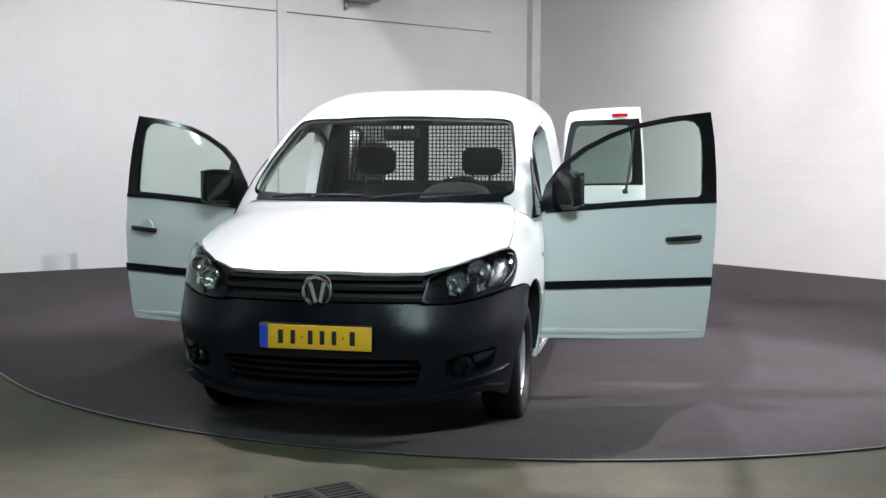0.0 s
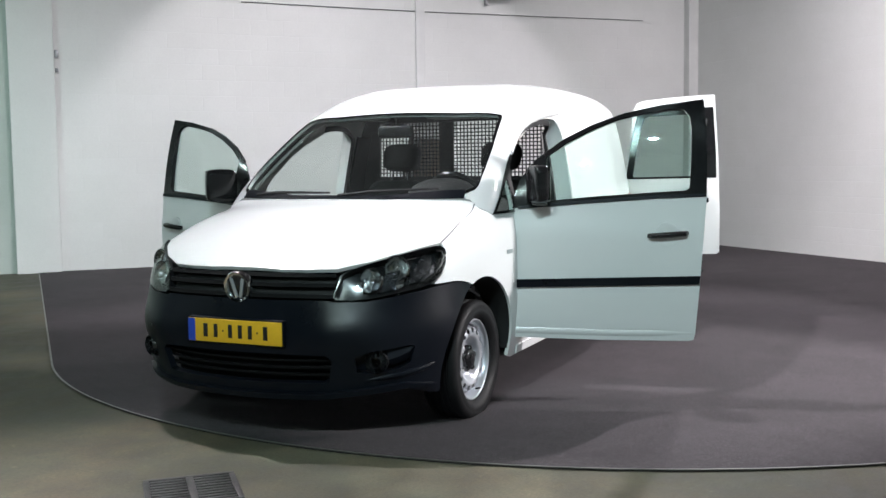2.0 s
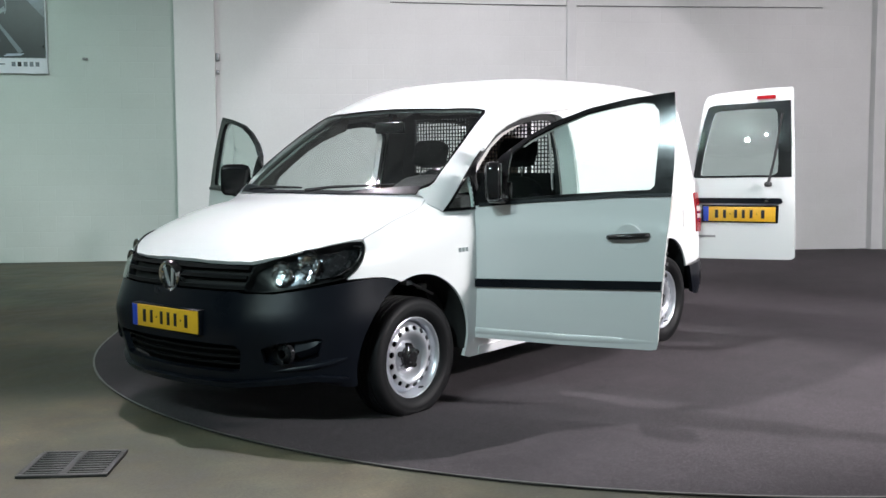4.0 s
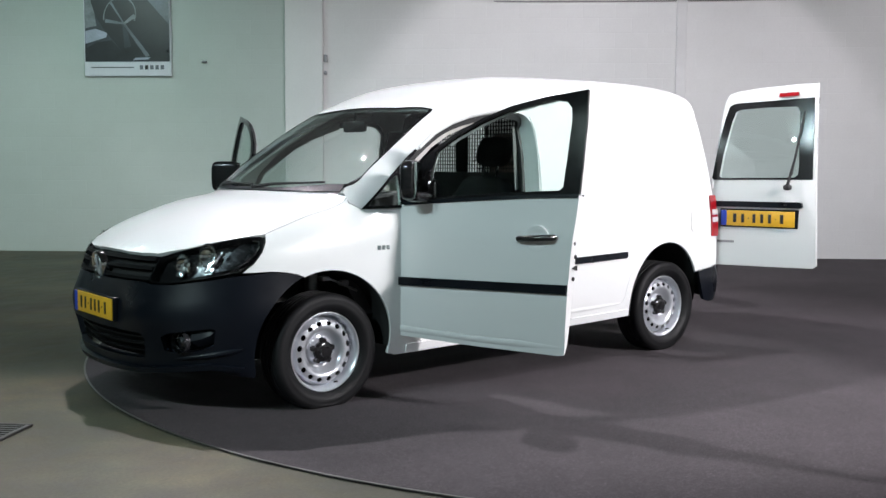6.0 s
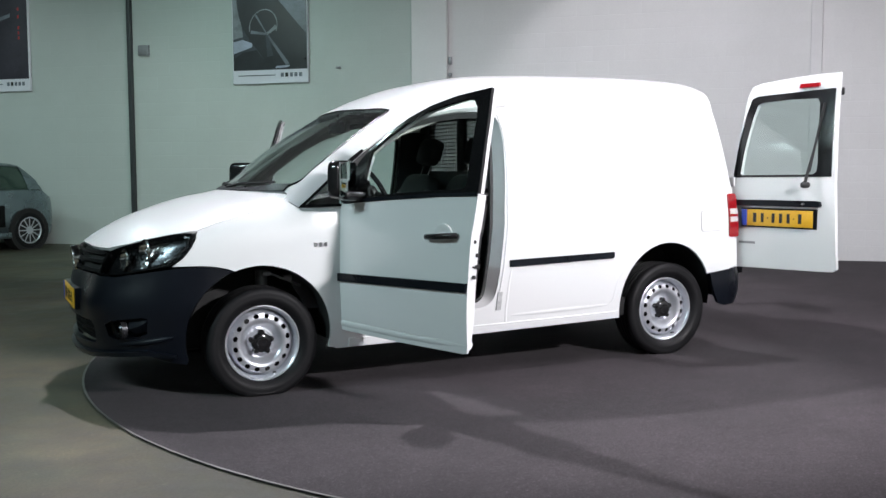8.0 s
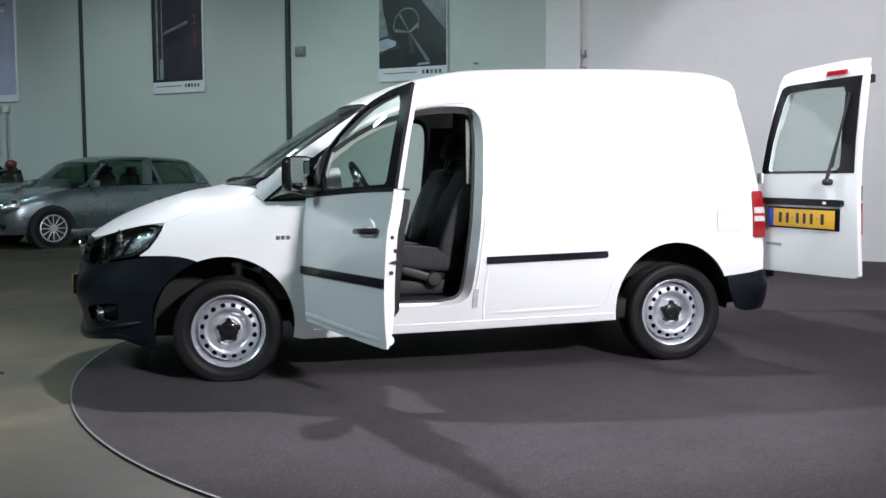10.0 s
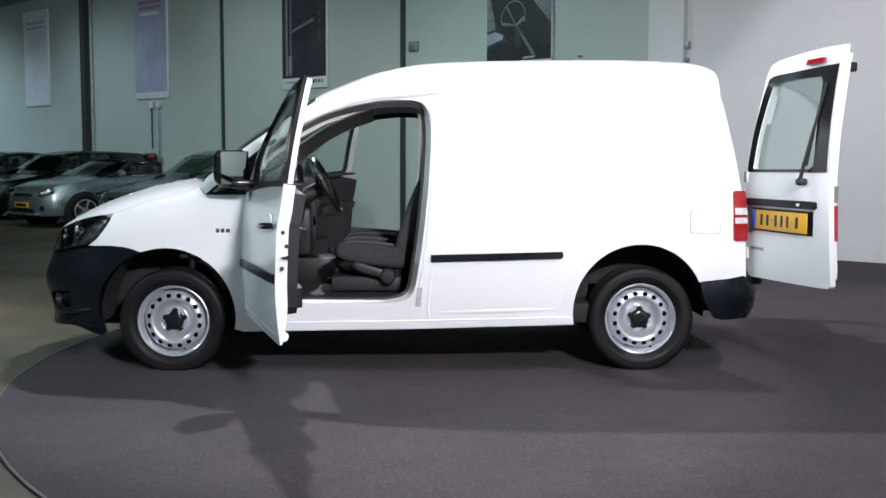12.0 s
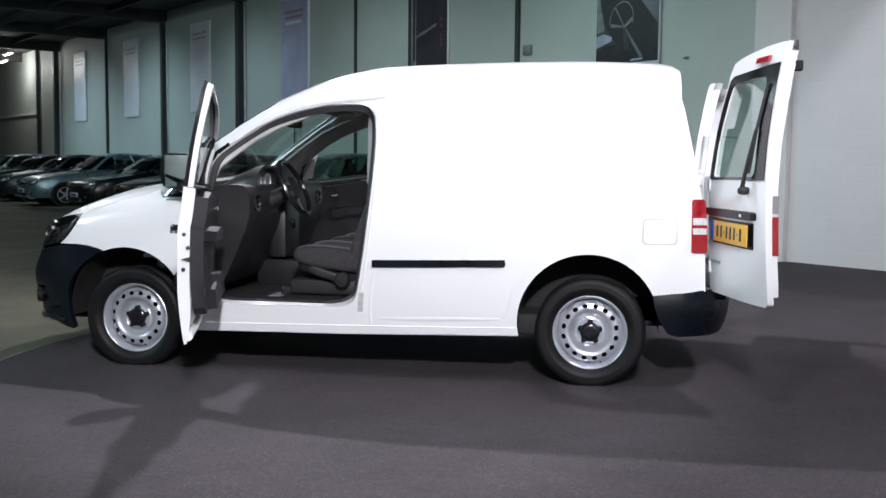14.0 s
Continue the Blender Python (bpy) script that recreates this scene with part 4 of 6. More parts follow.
# ---- front doors, hung open ----
SKIN_RING = [(0.412, 0.34), (0.9, 0.325), (1.36, 0.321), (1.388, 0.326), (1.396, 0.36), (1.402, 0.45), (1.415, 0.62), (1.428, 0.80), (1.448, 1.02), (1.453, 1.10), (1.2, 1.093), (0.8, 1.068), (0.5, 1.042), (0.425, 1.032), (0.412, 0.98)]
FRAME_RING = [(0.428, 1.036), (0.5, 1.046), (0.8, 1.072), (1.2, 1.097), (1.453, 1.104), (1.458, 1.25), (1.458, 1.45), (1.448, 1.606), (1.22, 1.578), (1.03, 1.538), (0.86, 1.48), (0.70, 1.40), (0.56, 1.30), (0.47, 1.19), (0.435, 1.09)]
GLASS_RING = [(0.605, 1.072), (0.9, 1.096), (1.2, 1.114), (1.345, 1.121), (1.366, 1.14), (1.376, 1.30), (1.381, 1.45), (1.374, 1.515), (1.345, 1.55), (1.29, 1.559), (1.15, 1.538), (1.0, 1.508), (0.86, 1.456), (0.72, 1.387), (0.615, 1.312)]
HINGE = (0.436, 0.865)


def front_door(s, angle):
    """A hinged cab door; s is -1 on the left."""
    side = (lambda q: q) if s < 0 else other
    pivot = Matrix.Translation((HINGE[0], s * HINGE[1], 0))
    swing = pivot @ Matrix.Rotation(radians(angle) * (1 if s > 0 else -1), 4, "Z") @ pivot.inverted()
    hung = lambda piece: moved(piece, swing)
    on = lambda ring, st=0.04: side(by_z(ring, st, True))
    leaf, leaf_faces = skin_panel(on(SKIN_RING), [], thick=0.058, step=0.045)
    k = len(leaf) // 2
    for i in range(k):
        thin = min(1.0, max(0.0, (0.56 - leaf[i].z) / 0.24))
        leaf[k + i] = leaf[k + i].lerp(leaf[i], 0.85 * thin * thin)
    door = build("front_door", *hung((leaf, leaf_faces)), PAINT, van, "white front door standing open")
    build("window_frame", *hung(skin_panel(on(FRAME_RING), [on(GLASS_RING)], thick=0.018, step=0.035, fine=0.025)), GLOSS_BLACK, door, "black window frame")
    inset = [(x + (0.03 if x < 0.6 else -0.004 if x > 1.4 else 0), z - (0.006 if z > 1.2 else 0)) for x, z in FRAME_RING]
    wider = [(1.03 + (x - 1.03) * 1.045, 1.3 + (z - 1.3) * 1.05) for x, z in GLASS_RING]
    build("frame_lining", *hung(skin_panel(on(inset), [on(wider)], out=-0.019, thick=0.026, step=0.035)), PAINT, door)
    build("glass_channel", *hung(tube(skin(*np.array(on(wider)).T) * np.array([1, 0.975, 1]), 0.012, 6, True)), SEAL, door)
    build("window_glass", *hung(skin_panel(on([(1.03 + (x - 1.03) * 1.01, 1.3 + (z - 1.3) * 1.01) for x, z in GLASS_RING]), [], out=-0.018, thick=0.004)), PANE, door).visible_shadow = False
    build("waist_seal", *hung(skin_panel(on([(0.46, 1.030), (0.8, 1.056), (1.2, 1.081), (1.45, 1.088), (1.45, 1.106), (1.2, 1.099), (0.8, 1.074), (0.46, 1.048)]), [], out=0.008, thick=0.012, step=0.02, fine=0.02)), BLACK_PLASTIC, door)
    build("side_moulding", *hung(skin_panel(on([(0.417, 0.612), (1.41, 0.628), (1.416, 0.672), (0.417, 0.655)]), [], out=0.015, thick=0.017, step=0.02, fine=0.02)), BLACK_PLASTIC, door)
    build("waist_cap", *hung(skin_panel(on([(0.46, 1.050), (0.8, 1.073), (1.2, 1.097), (1.44, 1.104), (1.44, 1.113), (1.2, 1.109), (0.8, 1.085), (0.46, 1.062)]), [], out=-0.020, thick=0.070, step=0.02, fine=0.02)), CARD, door)
    fold = skin(*np.array(on([(0.43, 0.382), (0.90, 0.369), (1.385, 0.366), (1.385, 0.367), (0.90, 0.370), (0.43, 0.383)])).T)
    fold = fold[: len(fold) // 2]
    fold[:, 1] *= 1 - 0.0245 / 0.87
    build("door_bottom_fold", *hung(tube(fold, [0.030] * (len(fold) - 6) + [0.029, 0.028, 0.027, 0.026, 0.0255, 0.025], 32)), PAINT, door)
    card = [(0.47, 0.46), (1.28, 0.45), (1.335, 0.49), (1.36, 0.62), (1.39, 0.85), (1.41, 1.06), (1.2, 1.085), (0.8, 1.06), (0.5, 1.03), (0.46, 0.95)]
    build("door_card", *hung(skin_panel(on(card), [], out=-0.060, thick=0.060)), CARD, door, "charcoal door lining")
    pocket = [(0.52, 0.47), (1.2, 0.46), (1.24, 0.57), (0.9, 0.62), (0.54, 0.60)]
    build("door_pocket", *hung(skin_panel(on(pocket), [], out=-0.12, thick=0.05)), CARD, door)
    arm = [(0.72, 0.80), (1.28, 0.83), (1.30, 0.885), (0.9, 0.885), (0.70, 0.86)]
    build("armrest", *hung(skin_panel(on(arm), [], out=-0.12, thick=0.06)), CARD, door)
    lever = skin(*np.array(side(by_z([(0.72, 0.96), (0.80, 0.965)]))).T)
    build("inner_handle", *hung(tube([(p[0], p[1] - s * 0.135, p[2]) for p in lever], 0.012, 8)), CHROME, door)
    # shut-face latch, hinge bolts
    for zz, inn in ((0.87, 0.030), (0.805, 0.050), (0.70, 0.030)):
        q = skin(*np.array(side(by_z([(1.40, zz), (1.434, zz)])))[-1:].T)[0]
        build("shut_bolt", *hung(moved(lathe([(0.010, -0.004), (0.010, 0.003), (0.001, 0.005)], 12), Matrix.Translation((q[0] - 0.002, q[1] - s * inn, zz)) @ Matrix.Rotation(radians(90), 4, "Z"))), SEAL, door)
    q = skin(*np.array(side(by_z([(1.40, 0.75), (1.432, 0.75)])))[-1:].T)[0]
    build("latch", *hung(prism([(q[1] - s * 0.065, 0.762), (q[1] - s * 0.065, 0.738), (q[1] - s * 0.020, 0.750)], q[0] - 0.006, q[0] + 0.004, "x")), UNDER, door)
    for zz in (0.50, 0.92):
        build("hinge", *hung(rbox((0.405, s * 0.83, zz), (0.05, 0.05, 0.06), 0.008)), PAINT, door)
    # pull handle over a round recess
    p0, p1 = skin(*np.array(side(by_z([(1.15, 0.885), (1.345, 0.898)])))[[0, -1]].T)
    pm = (p0 + p1) / 2
    recess = Matrix.Translation((pm[0] + 0.0, pm[1], pm[2] - 0.005)) @ (Matrix.Identity(4) if s < 0 else Matrix.Rotation(math.pi, 4, "Z"))
    build("handle_recess", *hung(moved(lathe([(0.066, -0.008), (0.066, 0.0025), (0.060, 0.004), (0.040, -0.001), (0.001, -0.004)], 36), recess)), PAINT, door)
    n_out = Vector((0, s, 0))
    path = [Vector(p0) + n_out * 0.008, Vector(p0) + n_out * 0.030 + Vector((0.012, 0, 0.001)), Vector(pm) + n_out * 0.036, Vector(p1) + n_out * 0.030 - Vector((0.012, 0, 0.001)), Vector(p1) + n_out * 0.006]
    build("door_handle", *hung(tube(path, [0.013, 0.015, 0.016, 0.016, 0.014], 10)), GLOSS_BLACK, door, "black pull handle")
    # mirror
    m = Matrix.Translation((0.565, s * 0.965, 1.165))
    shell = pillow((0, 0, 0), (0.080, 0.190, 0.200), 0.42)
    build("mirror_housing", *hung(moved(shell, m @ Matrix.Rotation(radians(-20 * s), 4, "Z"))), GLOSS_BLACK, door, "black mirror housing")
    build("mirror_arm", *hung(joined(moved(pillow((0, 0, 0), (0.09, 0.20, 0.055), 0.5), Matrix.Translation((0.575, s * 0.885, 1.075)) @ Matrix.Rotation(radians(4 * s), 4, "X")), rbox((0.565, s * 0.83, 1.10), (0.13, 0.03, 0.12), 0.012))), GLOSS_BLACK, door)
    build("mirror_glass", *hung(moved(rbox((0.039, 0, 0.002), (0.006, 0.170, 0.178), 0.035, 3), m @ Matrix.Rotation(radians(-20 * s), 4, "Z"))), MIRROR, door)
    return door


front_door(-1, 70.8)
front_door(1, 69.5)

# ---- rear: doors, lamps, bumper ----
LEAF_TURN = {False: radians(103.6), True: radians(99.0)}
LEAF_O = Vector((3.357, -0.811, 0))
leaf_back = curve((0.4, -0.004), (0.55, 0.004), (0.8, 0.022), (1.05, 0.030), (1.3, 0.018), (1.55, -0.016), (1.82, -0.070), (2.0, -0.11))


def leaf_place(mirror, wide):
    along = Vector((-math.cos(LEAF_TURN[mirror]), -math.sin(LEAF_TURN[mirror]), 0))
    facing = Vector((along.y, -along.x, 0))

    def place(u, z):
        b = leaf_back(z) - 0.03 * (np.maximum(u - 0.3, 0) / 0.35) ** 2
        p = np.array(LEAF_O)[None] + np.outer(u * wide, along) + np.outer(b, facing)
        p[:, 2] = z
        if mirror:
            p[:, 1] *= -1
        return p
    return place


def leaf_lift(net, place, n_dir, out, thick):
    vs, fs = net
    p = place(vs[:, 0], vs[:, 1])
    n = np.array(n_dir)[None]
    k = len(vs)
    seen = {(f[i], f[(i + 1) % 3]) for f in fs for i in range(3)}
    faces = [list(f) for f in fs] + [[i + k for i in f[::-1]] for f in fs] + [[j, i, i + k, j + k] for i, j in seen if (j, i) not in seen]
    return fix_normals([Vector(v) for v in list(p + n * out) + list(p + n * (out - thick))], faces)


def rear_door(mirror, wide):
    place = leaf_place(mirror, wide)
    n_dir = Vector((-math.sin(LEAF_TURN[mirror]), math.cos(LEAF_TURN[mirror]) * (-1 if mirror else 1), 0))
    sh = lambda ring, hole=(), out=0.0, thick=0.03, st=0.05, fn=0.03: leaf_lift(sheet(ring, list(hole), st, fn), place, n_dir, out, thick)
    ring = [(-0.105, 0.56), (-0.09, 0.545), (0.62, 0.553), (0.642, 0.57), (0.640, 0.9), (0.628, 1.3), (0.606, 1.7), (0.600, 1.812), (0.45, 1.808), (0.2, 1.79), (0.06, 1.775), (-0.005, 1.755), (-0.03, 1.70), (-0.062, 1.4), (-0.092, 1.1), (-0.105, 0.8)]
    dark = [(-0.088, 1.165), (-0.075, 1.15), (0.612, 1.158), (0.605, 1.4), (0.588, 1.715), (0.3, 1.700), (0.05, 1.690), (0.005, 1.672), (-0.02, 1.58), (-0.06, 1.35)]
    pane = [(-0.035, 1.175), (-0.02, 1.165), (0.49, 1.172), (0.515, 1.19), (0.52, 1.25), (0.50, 1.62), (0.48, 1.655), (0.3, 1.655), (0.09, 1.645), (0.055, 1.63), (0.03, 1.55), (-0.01, 1.35)]
    door = build("rear_door", *sh(ring, [pane], 0.0, 0.03), PAINT, van, "white rear door swung wide open")
    build("rear_window_border", *sh(dark, [pane], 0.004, 0.006, 0.04), GLOSS_BLACK, door)
    build("rear_window", *sh([(0.25 + (u - 0.25) * 1.02, 1.41 + (z - 1.41) * 1.02) for u, z in pane], [], -0.006, 0.004), REAR_PANE, door).visible_shadow = False
    lining = [(-0.07, 0.60), (0.60, 0.60), (0.606, 0.65), (0.602, 1.1), (0.592, 1.5), (0.575, 1.77), (0.05, 1.74), (-0.02, 1.5), (-0.06, 1.1)]
    win = [(0.25 + (u - 0.25) * 1.13, 1.41 + (z - 1.41) * 1.10) for u, z in pane]
    build("inner_frame", *sh(lining, [win], -0.031, 0.045), PAINT, door)
    build("top_latch", *moved(rbox((0, 0, 0), (0.04, 0.05, 0.05), 0.008), Matrix.Translation(Vector(place(np.array([0.56]), np.array([1.70]))[0]) - n_dir * 0.10)), UNDER, door)
    for zz in (0.68, 1.12):
        build("rear_hinge", *moved(rbox((0, 0, 0), (0.07, 0.06, 0.07), 0.01), Matrix.Translation(Vector(place(np.array([-0.10]), np.array([zz]))[0]) - n_dir * 0.03)), PAINT, door)
    if not mirror:
        build("brake_lamp", *sh([(0.352, 1.724), (0.485, 1.728), (0.483, 1.755), (0.355, 1.751)], [], 0.018, 0.02, 0.02), RED, door, "red high brake lamp")
        build("handle_bar", *sh([(-0.062, 0.975), (-0.05, 0.963), (0.545, 0.963), (0.556, 0.972), (0.552, 0.997), (0.535, 1.004), (-0.045, 1.002), (-0.06, 0.995)], [], 0.028, 0.03, 0.02, 0.02), BLACK_PLASTIC, door, "black grip strip above the plate")
        build("lock_button", *sh([(0.435, 0.976), (0.46, 0.976), (0.46, 0.99), (0.435, 0.99)], [], 0.031, 0.004, 0.02), CHROME, door)
        build("plate_recess", *sh([(-0.02, 0.82), (0.525, 0.82), (0.53, 0.95), (-0.02, 0.95)], [], 0.004, 0.005, 0.04), BLACK_PLASTIC, door)
        m = Matrix.Translation(Vector(place(np.array([0.25]), np.array([0.885]))[0]) + n_dir * 0.012) @ Matrix.Rotation(LEAF_TURN[False] + math.pi, 4, "Z")
        plate(van, m)
        build("name_badge", *sh([(-0.045, 0.708), (0.08, 0.708), (0.08, 0.724), (-0.045, 0.724)], [], 0.003, 0.004, 0.02), GREY_STEEL, door)
        build("edge_reflector", *sh([(0.585, 0.80), (0.609, 0.80), (0.609, 0.985), (0.585, 0.985)], [], -0.052, 0.028, 0.02), RED, door)
        build("edge_latch", *sh([(0.585, 1.0), (0.609, 1.0), (0.609, 1.085), (0.585, 1.085)], [], -0.052, 0.028, 0.02), GREY_STEEL, door)
        pt = lambda u, z, o: Vector(place(np.array([u]), np.array([z]))[0]) + n_dir * o
        arm = build("wiper_arm", *joined(moved(pillow((0, 0, 0), (0.06, 0.05, 0.04), 0.7, 10, 14), Matrix.Translation(pt(0.455, 1.105, 0.02))), tube([pt(0.455, 1.105, 0.03), pt(0.47, 1.17, 0.03), pt(0.50, 1.32, 0.022), pt(0.512, 1.40, 0.02)], [0.012, 0.010, 0.008, 0.006], 8)), SEAL, door)
        build("wiper_blade", *tube([pt(0.475, 1.19, 0.012), pt(0.507, 1.40, 0.012), pt(0.535, 1.62, 0.012)], 0.008, 6), SEAL, arm)
    return door


rear_door(False, 1.0)
rear_door(True, 0.72)

for flip in (False, True):
    side = other if flip else (lambda q: q)
    tail = build("tail_lamp", *skin_panel(side(by_z([(3.214, 0.762), (3.224, 0.754), (3.290, 0.754), (3.298, 0.765), (3.297, 0.85), (3.284, 1.03), (3.274, 1.042), (3.220, 1.042), (3.211, 1.032)], 0.03, True)), [], out=0.012, thick=0.02, step=0.025, fine=0.02), RED, van, "red and clear tail lamp")
    for z0, z1 in ((0.855, 0.888), (0.905, 0.940)):
        build("clear_segment", *skin_panel(side(by_z([(3.219, z0), (3.293, z0), (3.289, z1), (3.218, z1)], 0.03, True)), [], out=0.015, thick=0.006, step=0.02, fine=0.02), PALE_LENS, tail)

# rear bumper and the tail frame
def tail_skin(s, z):
    s, z = np.asarray(s, float), np.asarray(z, float)
    k = np.abs(s)
    ang = np.clip(k / 1.25, 0, 1) * math.pi / 2
    c, d = np.abs(np.cos(ang)) ** (2 / 2.7), np.abs(np.sin(ang)) ** (2 / 2.7)
    puff = 1 - 0.10 * ((z - 0.44) / 0.14) ** 2
    past = np.maximum(k - 1.25, 0)
    return np.c_[3.12 + 0.36 * puff * c - past, np.sign(s) * (0.855 - 0.02 * ((z - 0.44) / 0.14) ** 2) * np.minimum(d, 1), z]


ring_half = [(0, 0.56), (0.6, 0.56), (1.0, 0.552), (1.25, 0.535), (1.35, 0.52)] + [(1.25 + 0.10 - 0.01, 0.46), (1.32, 0.40), (1.27, 0.315), (1.22, 0.30), (1.0, 0.305), (0.6, 0.30), (0, 0.30)]
build("rear_bumper", *lift(sheet([(-s, z) for s, z in ring_half] + [p for p in reversed(ring_half)][1:-1], [], 0.025, 0.02), tail_skin, 0.0, 0.03), BLACK_PLASTIC, van, "matt black rear bumper")
build("rear_sill", *rbox((3.27, 0, 0.53), (0.3, 1.45, 0.08), 0.02), BLACK_PLASTIC, van)

# wipers on the cowl
for y0, y1 in ((0.58, 0.05), (-0.02, -0.55)):
    p = lambda x, y: Vector(skin([x], [a_of_y(np.array([x]), np.array([abs(y)]))[0]])[0]) if y <= 0 else Vector((1, -1, 1)) * Vector(skin([x], [a_of_y(np.array([x]), np.array([abs(y)]))[0]])[0])
    a, b = p(0.02 + 0.36 * y0 * y0, y0), p(0.055 + 0.36 * y1 * y1, y1)
    build("wiper", *tube([a + Vector((0, 0, 0.012)), a.lerp(b, 0.3) + Vector((-0.005, 0, 0.022)), b + Vector((0, 0, 0.014))], [0.011, 0.009, 0.006], 6), SEAL, van)

# ---- cabin ----
build("cabin_floor", *rbox((0.95, 0, 0.405), (1.15, 1.5, 0.03), 0.005), CARD, van)
build("cargo_floor", *joined(rbox((1.97, 0, 0.56), (0.62, 1.45, 0.04), 0.005), rbox((2.75, 0, 0.56), (0.94, 0.98, 0.04), 0.005)), CABIN_GREY, van)
dash = [(0.16, 1.00), (0.30, 1.045), (0.46, 1.078), (0.60, 1.088), (0.675, 1.075), (0.70, 1.02), (0.692, 0.88), (0.62, 0.70), (0.50, 0.45), (0.20, 0.45)]
build("dashboard", *prism(rounded(dash, 1), -0.735, 0.735), CABIN, van, "charcoal dashboard")


def instrument_hood(y):
    """An arched cowl rising towards the driver, open over the dials."""
    rows = [(0.34, 0.02, 1.06), (0.44, 0.15, 1.105), (0.54, 0.20, 1.155), (0.62, 0.222, 1.190), (0.675, 0.225, 1.198), (0.672, 0.205, 1.182), (0.63, 0.195, 1.165)]
    verts, n = [], 17
    for x, half, top in rows:
        for i in range(n):
            c, d = math.cos(math.pi * i / (n - 1)), math.sin(math.pi * i / (n - 1))
            verts.append(Vector((x, y - half * math.copysign(abs(c) ** 0.75, c), 1.03 + (top - 1.03) * d ** 0.75)))
    faces = [[r * n + i, r * n + i + 1, (r + 1) * n + i + 1, (r + 1) * n + i] for r in range(len(rows) - 1) for i in range(n - 1)]
    return verts, faces + [list(range((len(rows) - 1) * n, len(rows) * n)), list(range(n))]


hood = build("instrument_hood", *fix_normals(*instrument_hood(-0.345)), CABIN, van)
for yy, r in ((-0.435, 0.052), (-0.345, 0.030), (-0.255, 0.052)):
    build("dial", *moved(lathe([(r, -0.004), (r, 0.008), (r * 0.9, 0.008), (r * 0.86, 0.002), (0.001, 0.002)], 24), Matrix.Translation((0.634, yy, 1.095)) @ Matrix.Rotation(radians(90), 4, "Z")), GREY_STEEL, hood)
build("centre_console", *joined(rbox((0.66, 0, 0.80), (0.12, 0.30, 0.40), 0.03), rbox((0.75, 0, 0.50), (0.5, 0.22, 0.18), 0.03)), CABIN, van)
for yy in (-0.62, -0.09, 0.09, 0.62):
    build("air_vent", *moved(lathe([(0.05, -0.01), (0.05, 0.012), (0.04, 0.012), (0.036, 0.0), (0.001, 0.0)], 20), Matrix.Translation((0.697, yy, 0.975)) @ Matrix.Rotation(radians(90), 4, "Z")), GLOSS_BLACK, van)
build("gear_lever", *joined(tube([(0.64, 0, 0.72), (0.705, 0, 0.80)], 0.012, 8), pillow((0.712, 0, 0.815), (0.05, 0.05, 0.07), 0.8, 10, 14)), GLOSS_BLACK, van)
steer = Matrix.Translation((0.840, -0.345, 1.062)) @ Matrix.Rotation(radians(63.3), 4, "Y")
rim_path = [(0.178 * math.cos(i * math.tau / 40), 0.178 * math.sin(i * math.tau / 40), 0) for i in range(40)]
sw = build("steering_wheel", *moved(tube(rim_path, 0.0155, 8, True), steer), GLOSS_BLACK, van, "black steering wheel")
build("wheel_hub", *moved(pillow((0, 0, -0.02), (0.15, 0.16, 0.07), 0.6, 12, 18), steer), CABIN, sw)
for ang in (0, 180, 270):
    build("spoke", *moved(rbox((0.12, 0, -0.008), (0.11, 0.045, 0.02), 0.006), steer @ Matrix.Rotation(radians(ang + 90), 4, "Z")), CABIN, sw)
build("steering_column", *tube([(0.82, -0.345, 1.045), (0.62, -0.345, 0.945)], [0.042, 0.06], 12), CABIN, van)


